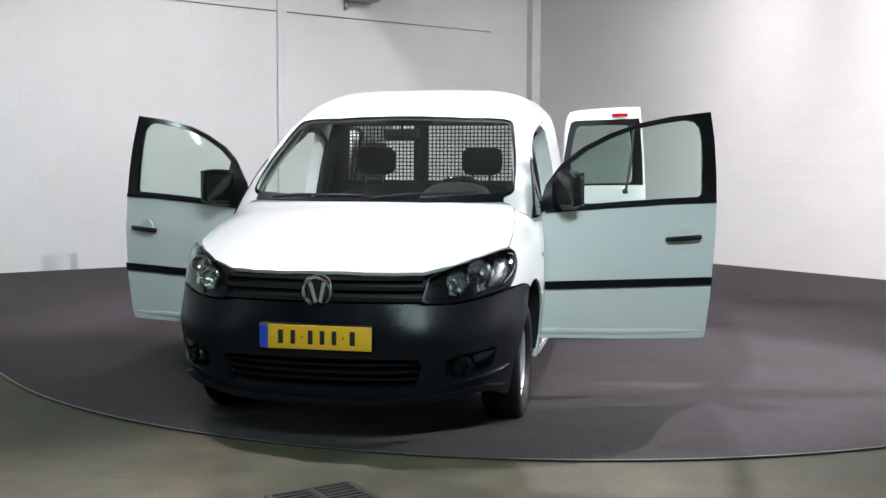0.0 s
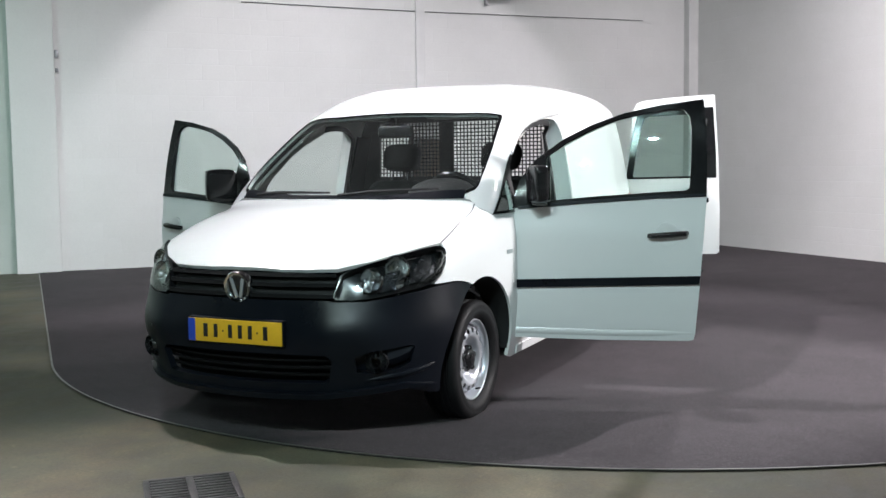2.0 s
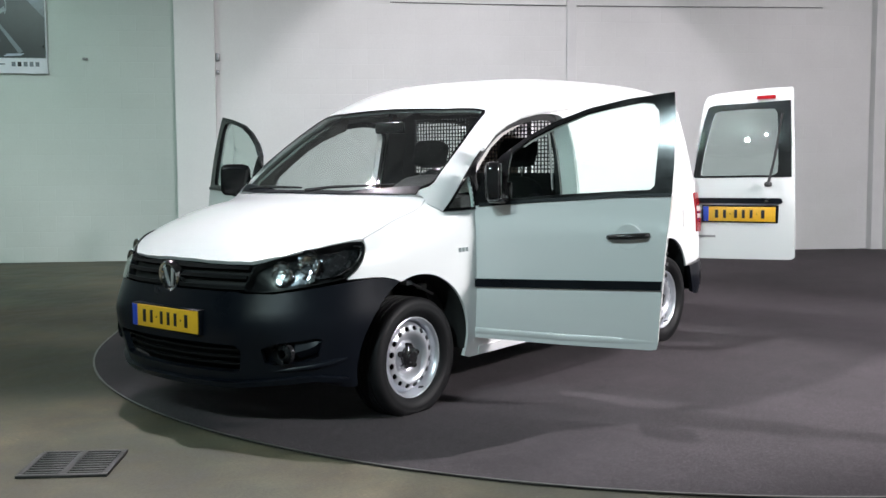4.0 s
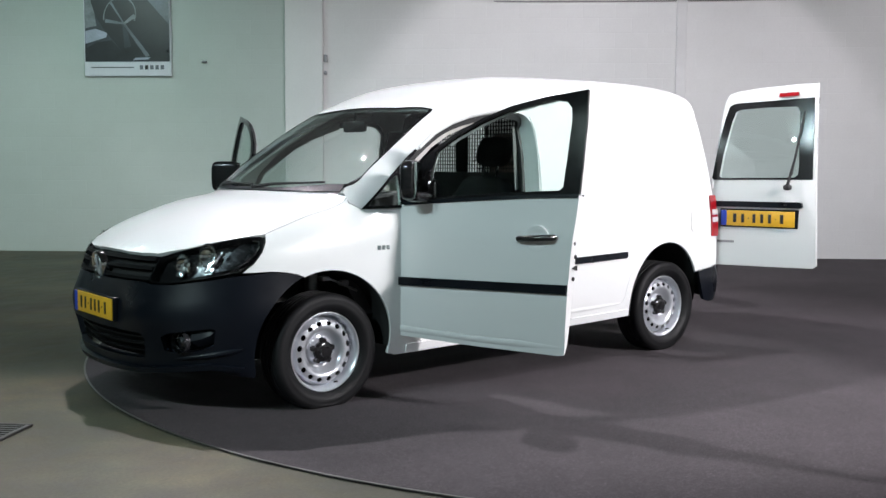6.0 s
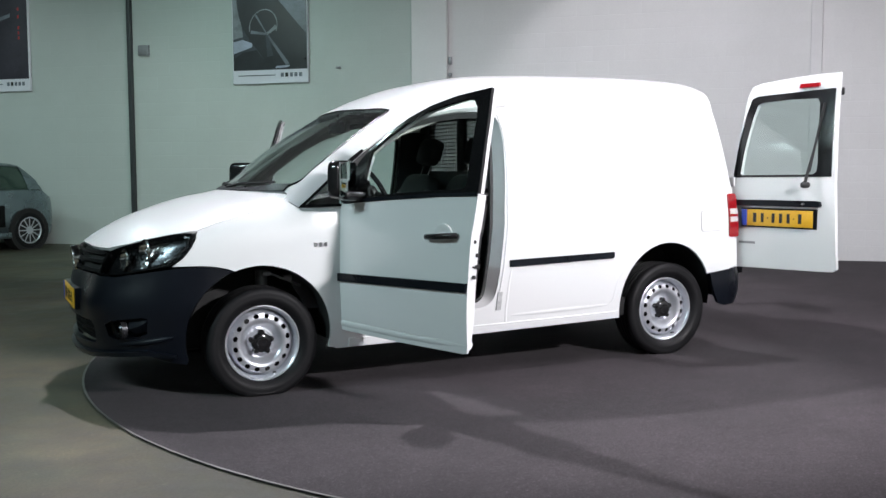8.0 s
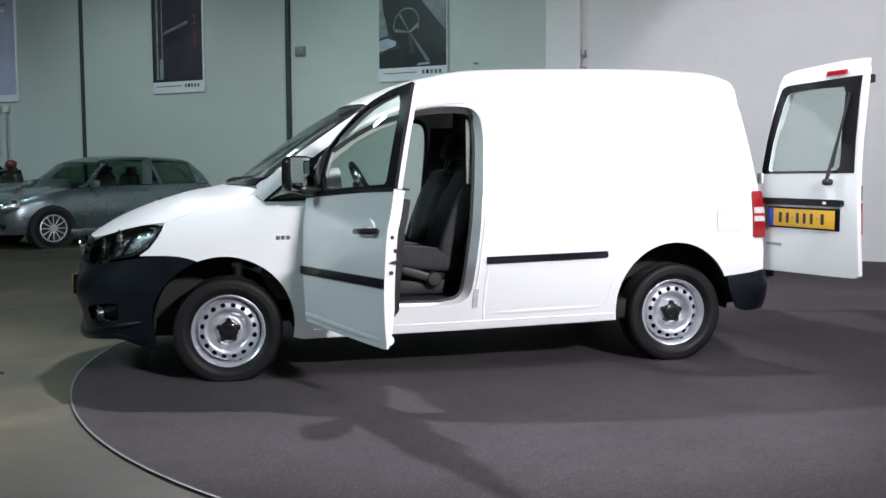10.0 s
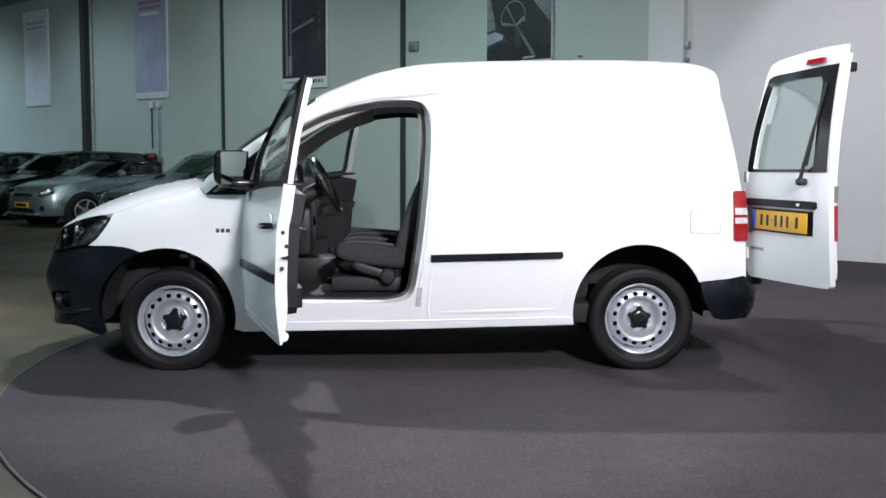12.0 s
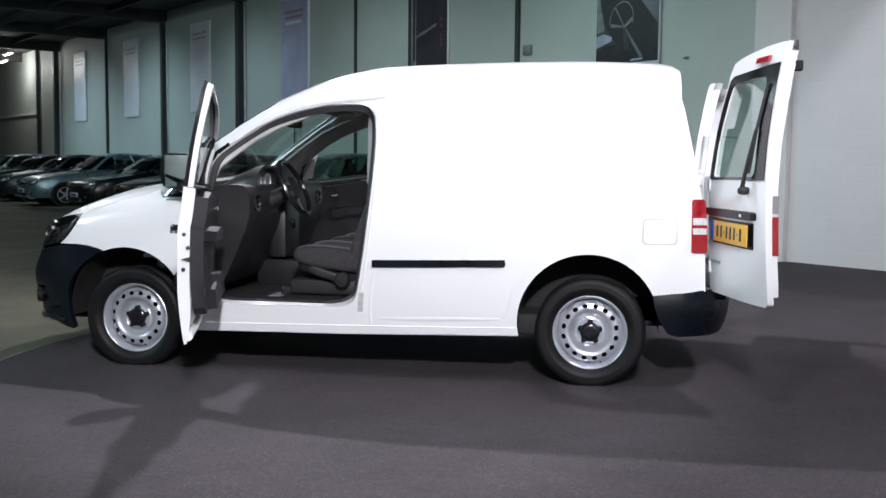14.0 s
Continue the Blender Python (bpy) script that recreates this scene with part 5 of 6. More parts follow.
def seat(y):
    tilt = Matrix.Translation((1.300, y, 0.565)) @ Matrix.Rotation(radians(19), 4, "Y")
    lay = Matrix.Translation((1.20, y, 0.575)) @ Matrix.Rotation(radians(8), 4, "Y")
    wing_lay = Matrix.Translation((1.185, y, 0.583)) @ Matrix.Rotation(radians(6), 4, "Y")
    base = build("seat", *moved(joined(pillow((0, 0, 0), (0.58, 0.40, 0.18), 0.62), pillow((-0.20, 0, 0.0), (0.22, 0.42, 0.16), 0.85)), lay), FABRIC, van, "anthracite cloth seat with pale piping")
    for s in (-1, 1):
        ridge = [(x, s * 0.178, 0.062 + 0.066 * (1 - abs(x / 0.285) ** 2.857) ** 0.35 * (1 - 0.10 * abs(x))) for x in [-0.27 + 0.06 * i for i in range(10)]]
        build("seat_bolster", *moved(pillow((0, s * 0.200, 0.060), (0.57, 0.105, 0.135), 0.7), wing_lay), FABRIC_PALE, base)
        build("seat_piping", *moved(tube(ridge, 0.008, 6), wing_lay), PIPING, base)
        build("back_bolster", *moved(pillow((-0.020, s * 0.205, 0.28), (0.13, 0.10, 0.50), 0.6), tilt), FABRIC_PALE, base)
    build("seat_back", *moved(pillow((0, 0, 0.31), (0.15, 0.46, 0.66), 0.42), tilt), FABRIC, base)
    build("headrest", *moved(pillow((-0.01, 0, 0.805), (0.10, 0.27, 0.185), 0.5), tilt), FABRIC, base)
    for s in (-1, 1):
        build("headrest_rod", *moved(tube([(0, s * 0.06, 0.61), (0, s * 0.06, 0.74)], 0.006, 6), tilt), CHROME, base)
        build("seat_rail", *rbox((1.10, y + s * 0.17, 0.445), (0.55, 0.04, 0.04), 0.006), UNDER, base)
    build("seat_plinth", *rbox((1.10, y, 0.475), (0.44, 0.42, 0.09), 0.02), CARD, base)
    s = -1 if y < 0 else 1
    turn_out = Matrix.Identity(4) if s < 0 else Matrix.Rotation(math.pi, 4, "Z")
    build("recliner_lever", *joined(moved(pillow((0, 0, 0), (0.24, 0.035, 0.055), 0.6), Matrix.Translation((1.125, y + s * 0.255, 0.558)) @ Matrix.Rotation(radians(17), 4, "Y")), moved(lathe([(0.046, -0.02), (0.046, 0.018), (0.038, 0.026), (0.001, 0.028)], 24), Matrix.Translation((1.222, y + s * 0.252, 0.527)) @ turn_out)), CABIN, base)
    # belt down the door post
    if s < 0:
        build("seat_belt", *prism([(y - 0.331, 1.48), (y - 0.327, 1.48), (y - 0.358, 1.10), (y - 0.362, 1.10)], 1.398, 1.424, "x"), BELT, base, "pale grey seat belt")
    return base


seat(-0.355)
seat(0.375)

build("handbrake", *joined(tube([(0.98, 0.0, 0.52), (0.84, 0.0, 0.62)], 0.016, 8), pillow((0.835, 0.0, 0.624), (0.06, 0.04, 0.045), 0.8, 8, 12)), GLOSS_BLACK, van)
# bulkhead: solid below, wire mesh above
BULK = 1.645
build("bulkhead", *prism([(-0.80, 0.42), (0.80, 0.42), (0.83, 0.9), (0.80, 1.20), (-0.80, 1.20), (-0.83, 0.9)], BULK, BULK + 0.025, "x"), CABIN, van, "dark lower bulkhead panel")
build("bulkhead_post", *rbox((BULK + 0.012, 0.085, 1.385), (0.03, 0.105, 0.37), 0.006), CABIN, van)
for sg, y0, y1 in ((-1, 0.034, -0.70), (1, 0.136, 0.60)):
    post = [(sg * y, z) for y, z in ((abs(y1), 1.20), (0.80, 1.20), (0.755, 1.45), (0.715, 1.58), (abs(y1) * 0.99, 1.62), (abs(y1) * 0.99, 1.58))]
    build("bulkhead_post", *prism(post, BULK, BULK + 0.025, "x"), CABIN, van)
    bars = []
    count = round(abs(y1 - y0) / 0.0265)
    for i in range(1, count):
        bars.append(rbox((BULK + 0.012, y0 + (y1 - y0) * i / count, 1.385), (0.006, 0.007, 0.37), 0))
    for i in range(1, 15):
        bars.append(rbox((BULK + 0.012, (y0 + y1) / 2, 1.20 + 0.37 * i / 15), (0.006, abs(y1 - y0), 0.007), 0))
    build("wire_mesh", *joined(*bars), WIRE, van, "dark square wire mesh", smooth=0)
build("bulkhead_rail", *rbox((BULK + 0.012, 0.04, 1.64), (0.03, 1.12, 0.14), 0.006), CABIN, van)
# plywood lining in the load space
for flip in (False, True):
    side = other if flip else (lambda q: q)
    x0 = 2.52 if flip else 1.75
    build("cargo_lining", *skin_panel(side(by_z([(x0, 0.80), (3.10, 0.80), (3.08, 1.20), (3.0, 1.50), (x0, 1.50)], 0.05, True)), [], out=-0.045, thick=0.008, step=0.08), PLYWOOD, van, "brown plywood load-space lining")
# headliner, inner pillars, sun visors, inside mirror
lining = across(by_y([(0.80, 0.0), (0.80, 0.3), (0.83, 0.56), (1.0, 0.60), (1.5, 0.62), (1.5, 0.3), (1.5, 0.0)]))
build("headliner", *skin_panel(lining, [], out=-0.040, thick=0.012), CABIN_GREY, van)
for flip in (False, True):
    side = other if flip else (lambda q: q)
    build("inner_pillar", *skin_panel(side(by_z([(0.34, 1.12), (0.50, 1.12), (0.53, 1.20), (0.62, 1.275), (0.735, 1.365), (0.86, 1.432), (1.03, 1.490), (1.08, 1.505), (1.06, 1.60), (0.86, 1.55), (0.68, 1.465), (0.52, 1.357), (0.40, 1.268), (0.30, 1.185)], 0.03, True)), [], out=-0.050, thick=0.014, step=0.03), PILLAR_TRIM, van)
    build("door_post_lining", *skin_panel(side(by_z([(1.40, 0.45), (1.66, 0.45), (1.67, 1.5), (1.47, 1.5), (1.452, 1.1), (1.42, 0.8)], 0.04, True)), [], out=-0.105, thick=0.015), CABIN, van)
    build("sun_visor", *rbox((0.90, (0.36 if flip else -0.36), 1.56), (0.16, 0.40, 0.02), 0.008), CABIN_GREY, van)
im = build("inside_mirror", *rbox((0.73, 0.0, 1.475), (0.035, 0.22, 0.07), 0.016, 3), GLOSS_BLACK, van)
build("mirror_stem", *tube([(0.74, 0, 1.50), (0.735, 0, 1.56)], 0.008, 6), GLOSS_BLACK, im)
build("inside_mirror_glass", *rbox((0.7495, 0.0, 1.475), (0.003, 0.20, 0.056), 0.0), MIRROR, im)

# ---- the hall ----
def structure(name, verts, faces, material, label="", smooth=40):
    return tagged(build(name, verts, faces, material, None, label, smooth), kind="structure")


def hall_box(s0, s1, d0, d1, z0, z1, r=0.0):
    """A box in hall measure, kept in the wall's own axes."""
    return rbox(((s0 + s1) / 2, -(d0 + d1) / 2, (z0 + z1) / 2), (s1 - s0, abs(d1 - d0), z1 - z0), r)


def in_hall(ob):
    ob.matrix_world = hall_pose(0, 0)
    return ob


S_END, D_BACK = -46.0, 24.0
floor_sheet = [hall(S_END, -0.2), hall(CORNER_S + 0.2, -0.2), hall(CORNER_S + 0.2, D_BACK), hall(S_END, D_BACK)]
structure("floor", [tuple(p) for p in floor_sheet] + [(p.x, p.y, -0.2) for p in floor_sheet], [[3, 2, 1, 0][::-1], [4, 5, 6, 7][::-1], [0, 1, 5, 4], [1, 2, 6, 5], [2, 3, 7, 6], [3, 0, 4, 7]], CONCRETE, "worn grey-green concrete floor", 0)
PAINT_CHANGE = -1.45
wall_long = in_hall(structure("wall_long", *hall_box(PAINT_CHANGE, CORNER_S, 0, -0.3, 0, CEIL), WALL, "white-painted blockwork wall", 0))
wall_hall = in_hall(structure("wall_hall", *hall_box(S_END, PAINT_CHANGE, 0, -0.3, 0, CEIL), WALL_GREEN, "pale grey-green painted blockwork wall", 0))
wall_corner = in_hall(structure("wall_corner", *hall_box(CORNER_S, CORNER_S + 0.3, -0.3, D_BACK, 0, CEIL), WALL, "white-painted blockwork wall", 0))
in_hall(structure("wall_back", *hall_box(S_END, CORNER_S, D_BACK, D_BACK + 0.3, 0, CEIL), WALL, "white-painted blockwork wall", 0))
in_hall(structure("wall_end", *hall_box(S_END - 0.3, S_END, -0.3, D_BACK, 0, CEIL), WALL_GREEN, "grey-green painted blockwork wall", 0))
in_hall(structure("ceiling", *joined(hall_box(S_END, CORNER_S, 0, D_BACK, CEIL, CEIL + 0.2), *[hall_box(s - 0.09, s + 0.09, 0.0, D_BACK, CEIL - 0.32, CEIL) for s in np.arange(-41.9, 8, 5.07)], *[hall_box(S_END, CORNER_S, d - 0.05, d + 0.05, CEIL - 0.16, CEIL) for d in (1.6, 3.2, 4.8, 6.4)]), CEILING, "dark boarded ceiling with beams", 0))

# carpet: a round edge in front, straight back to the pilaster
CC, CR = Vector((3.163, -0.438)), 4.02
edge = [(CC.x + CR * math.cos(radians(a)), CC.y + CR * math.sin(radians(a))) for a in np.linspace(136.5, 285, 90)]
p_end, p_far = hall(-1.45, 0.0), hall(CORNER_S, 0.0)
p_right = hall(CORNER_S, 12.6)
rim = edge + [(p_right.x, p_right.y), (p_far.x, p_far.y), (p_end.x, p_end.y)]
structure("carpet", *prism(rim, 0.0, 0.008, "z"), CARPET, "charcoal needle-felt carpet with a round edge", 0)
strip_path = [(p_end.x, p_end.y, 0.006)] + [(x, y, 0.006) for x, y in edge]
pieces = []
for i in range(len(strip_path) - 1):
    a, b = Vector(strip_path[i]), Vector(strip_path[i + 1])
    d = (b - a).normalized()
    n = Vector((d.y, -d.x, 0)) * 0.006
    pieces.append(([a - n, b - n, b + n, a + n, a - n + Vector((0, 0, 0.0045)), b - n + Vector((0, 0, 0.0045)), b + n + Vector((0, 0, 0.0045)), a + n + Vector((0, 0, 0.0045))], [[4, 5, 6, 7], [0, 1, 5, 4], [1, 2, 6, 5], [2, 3, 7, 6], [3, 0, 4, 7]]))
structure("edge_strip", *fix_normals(*joined(*pieces)), BAND, "thin metal strip along the carpet edge", 0)

# pilaster, posts and pipes on the long wall
in_hall(structure("pilaster", *hall_box(-1.70, -1.17, 0, 0.10, 0, CEIL, 0.008), WALL, "white-painted pilaster", 0))
in_hall(structure("wall_post", *hall_box(3.68, 3.82, 0, 0.05, 0, CEIL, 0.008), POST_PALE, "slim pale wall post", 0))
in_hall(structure("corner_post", *hall_box(8.28, CORNER_S, 0, 0.14, 0, CEIL, 0.008), POST_PALE, "pale corner post", 0))
for s, w, d in ((-6.40, 0.065, 0.08), (-11.45, 0.055, 0.06), (-16.75, 0.17, 0.16), (-21.70, 0.14, 0.14), (-26.6, 0.08, 0.08), (-32.0, 0.17, 0.16), (-34.4, 0.12, 0.12)):
    tagged(in_hall(structure("wall_column", *hall_box(s - w / 2, s + w / 2, 0, d, 0, CEIL, 0.01), POST_DARK, "dark steel column on the wall", 0)), category="column")
for s in (-16.52, -21.5, -31.5):
    o = new("conduit")
    tagged(o, "grey conduit with a socket box", "conduit")
    o.matrix_world = hall_pose(s, 0)
    build("pipe", *tube([(0, -0.04, 1.25), (0, -0.04, CEIL - 0.3)], 0.02, 8), GREY_STEEL, o)
    build("box", *rbox((0, -0.05, 1.22), (0.14, 0.08, 0.18), 0.01), POST_PALE, o)
o = new("conduit")
tagged(o, "pair of thin conduits with a switch box", "conduit")
o.matrix_world = hall_pose(-13.9, 0)
for x, z in ((-0.13, 1.42), (0.14, 1.18)):
    build("pipe", *tube([(x, -0.04, z), (x, -0.04, 2.4)], 0.016, 8), POST_DARK if x < 0 else GREY_STEEL, o)
    build("clip", *rbox((x, -0.05, 2.36), (0.13, 0.06, 0.13), 0.01), POST_PALE, o)
build("box", *rbox((0.14, -0.05, 1.15), (0.13, 0.08, 0.17), 0.01), GREY_STEEL, o)
for s, z, w, h in ((-6.15, 3.07, 0.18, 0.16), (-2.86, 2.70, 0.06, 0.03), (-1.14, 2.74, 0.05, 0.10), (-1.14, 2.54, 0.04, 0.05)):
    o = build("junction_box", *rbox((0, -0.035, 0), (w, 0.07, h), 0.008), GREY_STEEL)
    o.matrix_world = hall_pose(s, 0, z)
    tagged(o, "small grey junction box on the wall", "junction box", kind="")
ob = build("wall_lamp", *joined(rbox((0, -0.15, 0.0), (0.48, 0.30, 0.09), 0.02), rbox((-0.2, -0.05, -0.1), (0.05, 0.05, 0.12), 0.01)), GREY_STEEL)
ob.matrix_world = hall_pose(4.98, 0, 3.79)
tagged(ob, "grey lamp housing fixed to the white wall", "wall lamp")
cable = [(s, -0.012, 3.52 - 0.02 * math.sin(s * 0.5)) for s in np.linspace(1.2, 7.5, 30)]
ob = build("cable", *tube(cable, 0.007, 5), GREY_STEEL)
ob.matrix_world = hall_pose(0, 0)
tagged(ob, "thin grey cable strung along the wall", "cable")

# ---- banners ----
PHOTO_DARK = surface("dark_photo_print", (0.05, 0.058, 0.07), 0.35, vary=0.5, scale=1.6, grain=60)
PHOTO_SKY = surface("pale_photo_print", (0.42, 0.45, 0.55), 0.4, vary=0.35, scale=1.3, grain=60)
PHOTO_DUSK = surface("dusk_photo_print", (0.045, 0.040, 0.055), 0.35, vary=0.45, scale=1.4, grain=60)
PHOTO_MAUVE = surface("mauve_photo_print", (0.46, 0.46, 0.64), 0.4, vary=0.22, scale=1.6, grain=60)
PHOTO_GREY = surface("grey_photo_print", (0.16, 0.18, 0.21), 0.4, vary=0.45, scale=2.2, grain=60)
PHOTO_STEEL = surface("grey_rim_print", (0.24, 0.26, 0.28), 0.4, vary=0.4, scale=5, grain=60)
PHOTO_TYRE = surface("black_tyre_print", (0.018, 0.02, 0.024), 0.35, vary=0.3, scale=4, grain=60)
PHOTO_LILAC = surface("lilac_photo_print", (0.84, 0.84, 0.97), 0.4, vary=0.14, scale=0.9, grain=60)
PRINT_WHITE = surface("white_banner_print", (0.74, 0.75, 0.80), 0.4, vary=0.04, scale=4)
PRINT_HAZE = surface("hazy_print", (0.55, 0.50, 0.66), 0.4, vary=0.2)
PRINT_ROSE = surface("faded_red_print", (0.38, 0.20, 0.26), 0.4, vary=0.2)
PRINT_RED = surface("red_print", (0.45, 0.03, 0.03), 0.4, vary=0.1)


def flat_ring(cx, cz, r0, r1, y, a0=0, a1=360, n=40, squash=1.0):
    verts, faces = [], []
    for i in range(n + 1):
        a = radians(a0 + (a1 - a0) * i / n)
        for r in (r0, r1):
            verts.append(Vector((cx + r * math.cos(a) * squash, y, cz + r * math.sin(a))))
    return verts, [[2 * i, 2 * i + 1, 2 * i + 3, 2 * i + 2] for i in range(n)]


def cut_to(piece, x0, x1, z0, z1):
    bm = bmesh.new()
    vs = [bm.verts.new(v) for v in piece[0]]
    for f in piece[1]:
        bm.faces.new([vs[i] for i in f])
    for co, no in (((x0, 0, 0), (-1, 0, 0)), ((x1, 0, 0), (1, 0, 0)), ((0, 0, z0), (0, 0, -1)), ((0, 0, z1), (0, 0, 1))):
        bmesh.ops.bisect_plane(bm, geom=bm.verts[:] + bm.edges[:] + bm.faces[:], plane_co=co, plane_no=no, clear_outer=True)
    bm.verts.index_update()
    out = [v.co.copy() for v in bm.verts], [[v.index for v in f.verts] for f in bm.faces]
    bm.free()
    return out


def banner(s, style):
    w, h = 1.25, 2.36
    root = build("banner", *rbox((0, -0.03, h / 2), (w, 0.05, h), 0.006), PRINT_WHITE)
    root.matrix_world = hall_pose(s, 0.0, 2.50)
    labels = {"wheel": "framed banner with a car wheel photograph", "dark": "framed banner with a dark photograph", "pale": "framed banner with a pale lilac photograph", "mauve": "framed banner with a mauve photograph"}
    tagged(root, labels[style] + " on the wall", "banner", "banners along the wall")
    main = {"wheel": PHOTO_DARK, "dark": PHOTO_DUSK, "pale": PHOTO_LILAC, "mauve": PHOTO_MAUVE}[style]
    z0 = {"pale": 0.04, "mauve": 0.14}.get(style, 0.20)
    build("photo", *rbox((0, -0.0575, (z0 + h - 0.02) / 2), (w - 0.03, 0.003, h - z0 - 0.02), 0), main, root, smooth=0)
    lim = (-w / 2 + 0.02, w / 2 - 0.02, z0 + 0.01, h - 0.02)
    if style == "wheel":
        # a tyre under a dark wing, seen at a slant; five-spoked rim, pale road beside it
        def shape(name, pts, y, mat):
            build(name, *cut_to(([Vector((x, y, z)) for x, z in pts], [list(range(len(pts)))]), *lim), mat, root, smooth=0)
        shape("photo_body", [(0.16, 1.2), (0.64, 0.66), (0.64, 2.3), (0.16, 2.3)], -0.0603, PHOTO_GREY)
        shape("photo_road", [(-0.64, 0.44), (-0.30, 0.54), (-0.28, 0.60), (-0.45, 0.66), (-0.64, 0.62)], -0.0603, PHOTO_SKY)
        shape("photo_road", [(-0.64, 0.66), (-0.44, 0.70), (-0.53, 1.3), (-0.64, 1.3)], -0.0603, PHOTO_STEEL)
        shape("photo_shadow", [(-0.64, 0.2), (-0.64, 0.36), (-0.45, 0.47), (-0.22, 0.50), (0.05, 0.2)], -0.0606, PHOTO_TYRE)
        shape("photo_tyre", [(-0.53, 2.3), (-0.54, 1.2), (-0.51, 1.02), (-0.445, 0.82), (-0.31, 0.62), (-0.13, 0.41), (0.03, 0.2), (0.64, 0.2), (0.64, 0.68), (0.456, 0.88), (0.28, 1.08), (0.16, 1.22), (0.12, 2.3)], -0.0612, PHOTO_TYRE)
        lean = Matrix.Translation((-0.10, 0, 0.84)) @ Matrix.Rotation(radians(24), 4, "Y")
        build("photo_rim", *cut_to(moved(flat_ring(0, 0, 0.252, 0.268, -0.0624, 5, 215, 40, 0.86), lean), *lim), PHOTO_STEEL, root, smooth=0)
        hub = Vector((-0.04, -0.0628, 0.73))
        for x, z, w, mat in ((-0.225, 1.02, 0.016, PHOTO_GREY), (-0.31, 0.77, 0.026, PHOTO_GREY), (0.12, 0.84, 0.030, PHOTO_STEEL), (0.01, 0.40, 0.050, PHOTO_DARK), (0.30, 0.27, 0.030, PHOTO_GREY)):
            tip = Vector((x, -0.0628, z))
            side_ = (tip - hub).cross(Vector((0, 1, 0))).normalized()
            build("photo_spoke", *cut_to(([hub - side_ * w * 0.5, tip - side_ * w, tip + side_ * w, hub + side_ * w * 0.5], [[0, 1, 2, 3]]), *lim), mat, root, smooth=0)
        shape("photo_glint", [(0.08, 0.22), (0.30, 0.23), (0.34, 0.26), (0.12, 0.255)], -0.0632, PHOTO_SKY)
    if style == "dark":
        for x0, zz, ln, wide in ((-0.48, 0.25, 2.0, 0.05), (-0.38, 0.25, 0.36, 0.09), (-0.36, 0.6, 1.5, 0.02)):
            build("photo_streak", *rbox((x0, -0.0605, zz + ln / 2), (wide, 0.002, ln), 0), PHOTO_STEEL, root, smooth=0)
        build("photo_streak", *cut_to(([Vector((-0.36, -0.061, 1.02)), Vector((0.28, -0.061, 1.20)), Vector((0.28, -0.061, 1.26)), Vector((-0.30, -0.061, 1.09))], [[0, 1, 2, 3]]), *lim), PHOTO_GREY, root, smooth=0)
        for zz in (0.86, 0.94, 1.02, 1.20, 1.32):
            build("photo_mark", *rbox((0.44, -0.0605, zz), (0.03, 0.002, 0.05), 0), PRINT_RED, root, smooth=0)
    if style in ("pale", "mauve"):
        for k, zz in enumerate((2.06, 1.94, 1.82)):
            build("title_bar", *rbox((-0.02, -0.060, zz), (0.90 - 0.1 * k, 0.003, 0.06), 0), (PRINT_ROSE if style == "mauve" else PRINT_HAZE) if k < 2 else PHOTO_LILAC, root, smooth=0)
    else:
        build("small_print_bar", *rbox((-0.22, -0.0575, 0.12), (0.62, 0.003, 0.014), 0), PHOTO_GREY, root, smooth=0)
        for k in range(5):
            build("logo_bar", *rbox((0.20 + 0.075 * k, -0.0575, 0.12), (0.048, 0.003, 0.06), 0), PHOTO_GREY if k != 1 else INK, root, smooth=0)
    return root


for s, style in ((-3.96, "wheel"), (-8.92, "dark"), (-14.0, "mauve"), (-19.2, "pale"), (-24.35, "pale"), (-29.3, "pale")):
    banner(s, style)

# ---- drain grate ----
grate = new("drain_grate")
tagged(grate, "dark cast-iron drain grate set in concrete", "drain grate")
grate.matrix_world = Matrix.Translation((-1.545, -0.265, 0.0)) @ Matrix.Rotation(math.atan2(-0.27, 0.255), 4, "Z")
IRON = surface("cast_iron", (0.035, 0.035, 0.034), 0.55, metal=0.4, vary=0.3, scale=20, grain=120, relief=0.001)
# Flat dark plate; its colour stands in for the shade below the bars.
build("pit_shade", *rbox((0, 0, 0.002), (0.36, 0.36, 0.004), 0), UNDER, grate, smooth=0)
build("grate_rim", *joined(rbox((0, 0.17, 0.006), (0.36, 0.024, 0.012), 0.002), rbox((0, -0.17, 0.006), (0.36, 0.024, 0.012), 0.002), rbox((0.17, 0, 0.006), (0.024, 0.32, 0.012), 0.002), rbox((-0.17, 0, 0.006), (0.024, 0.32, 0.012), 0.002), rbox((0, 0, 0.006), (0.03, 0.32, 0.012), 0.002)), IRON, grate)
for k in range(9):
    for sx in (-1, 1):
        build("bar", *rbox((sx * 0.086, -0.136 + 0.034 * k, 0.006), (0.142, 0.016, 0.010), 0.002), IRON, grate)

# ---- parked cars along the wall ----


DARK_PANE = thin_glass("smoked_car_glass", (0.30, 0.34, 0.34), 0.05)
HATCH_PANE = thin_glass("green_car_glass", (0.32, 0.40, 0.36), 0.05)


def car_paint(name, colour, metal):
    return surface(name, colour, 0.28, metal=metal, vary=0.04, scale=3, grain=400, coat=0.5, spread=0.03)


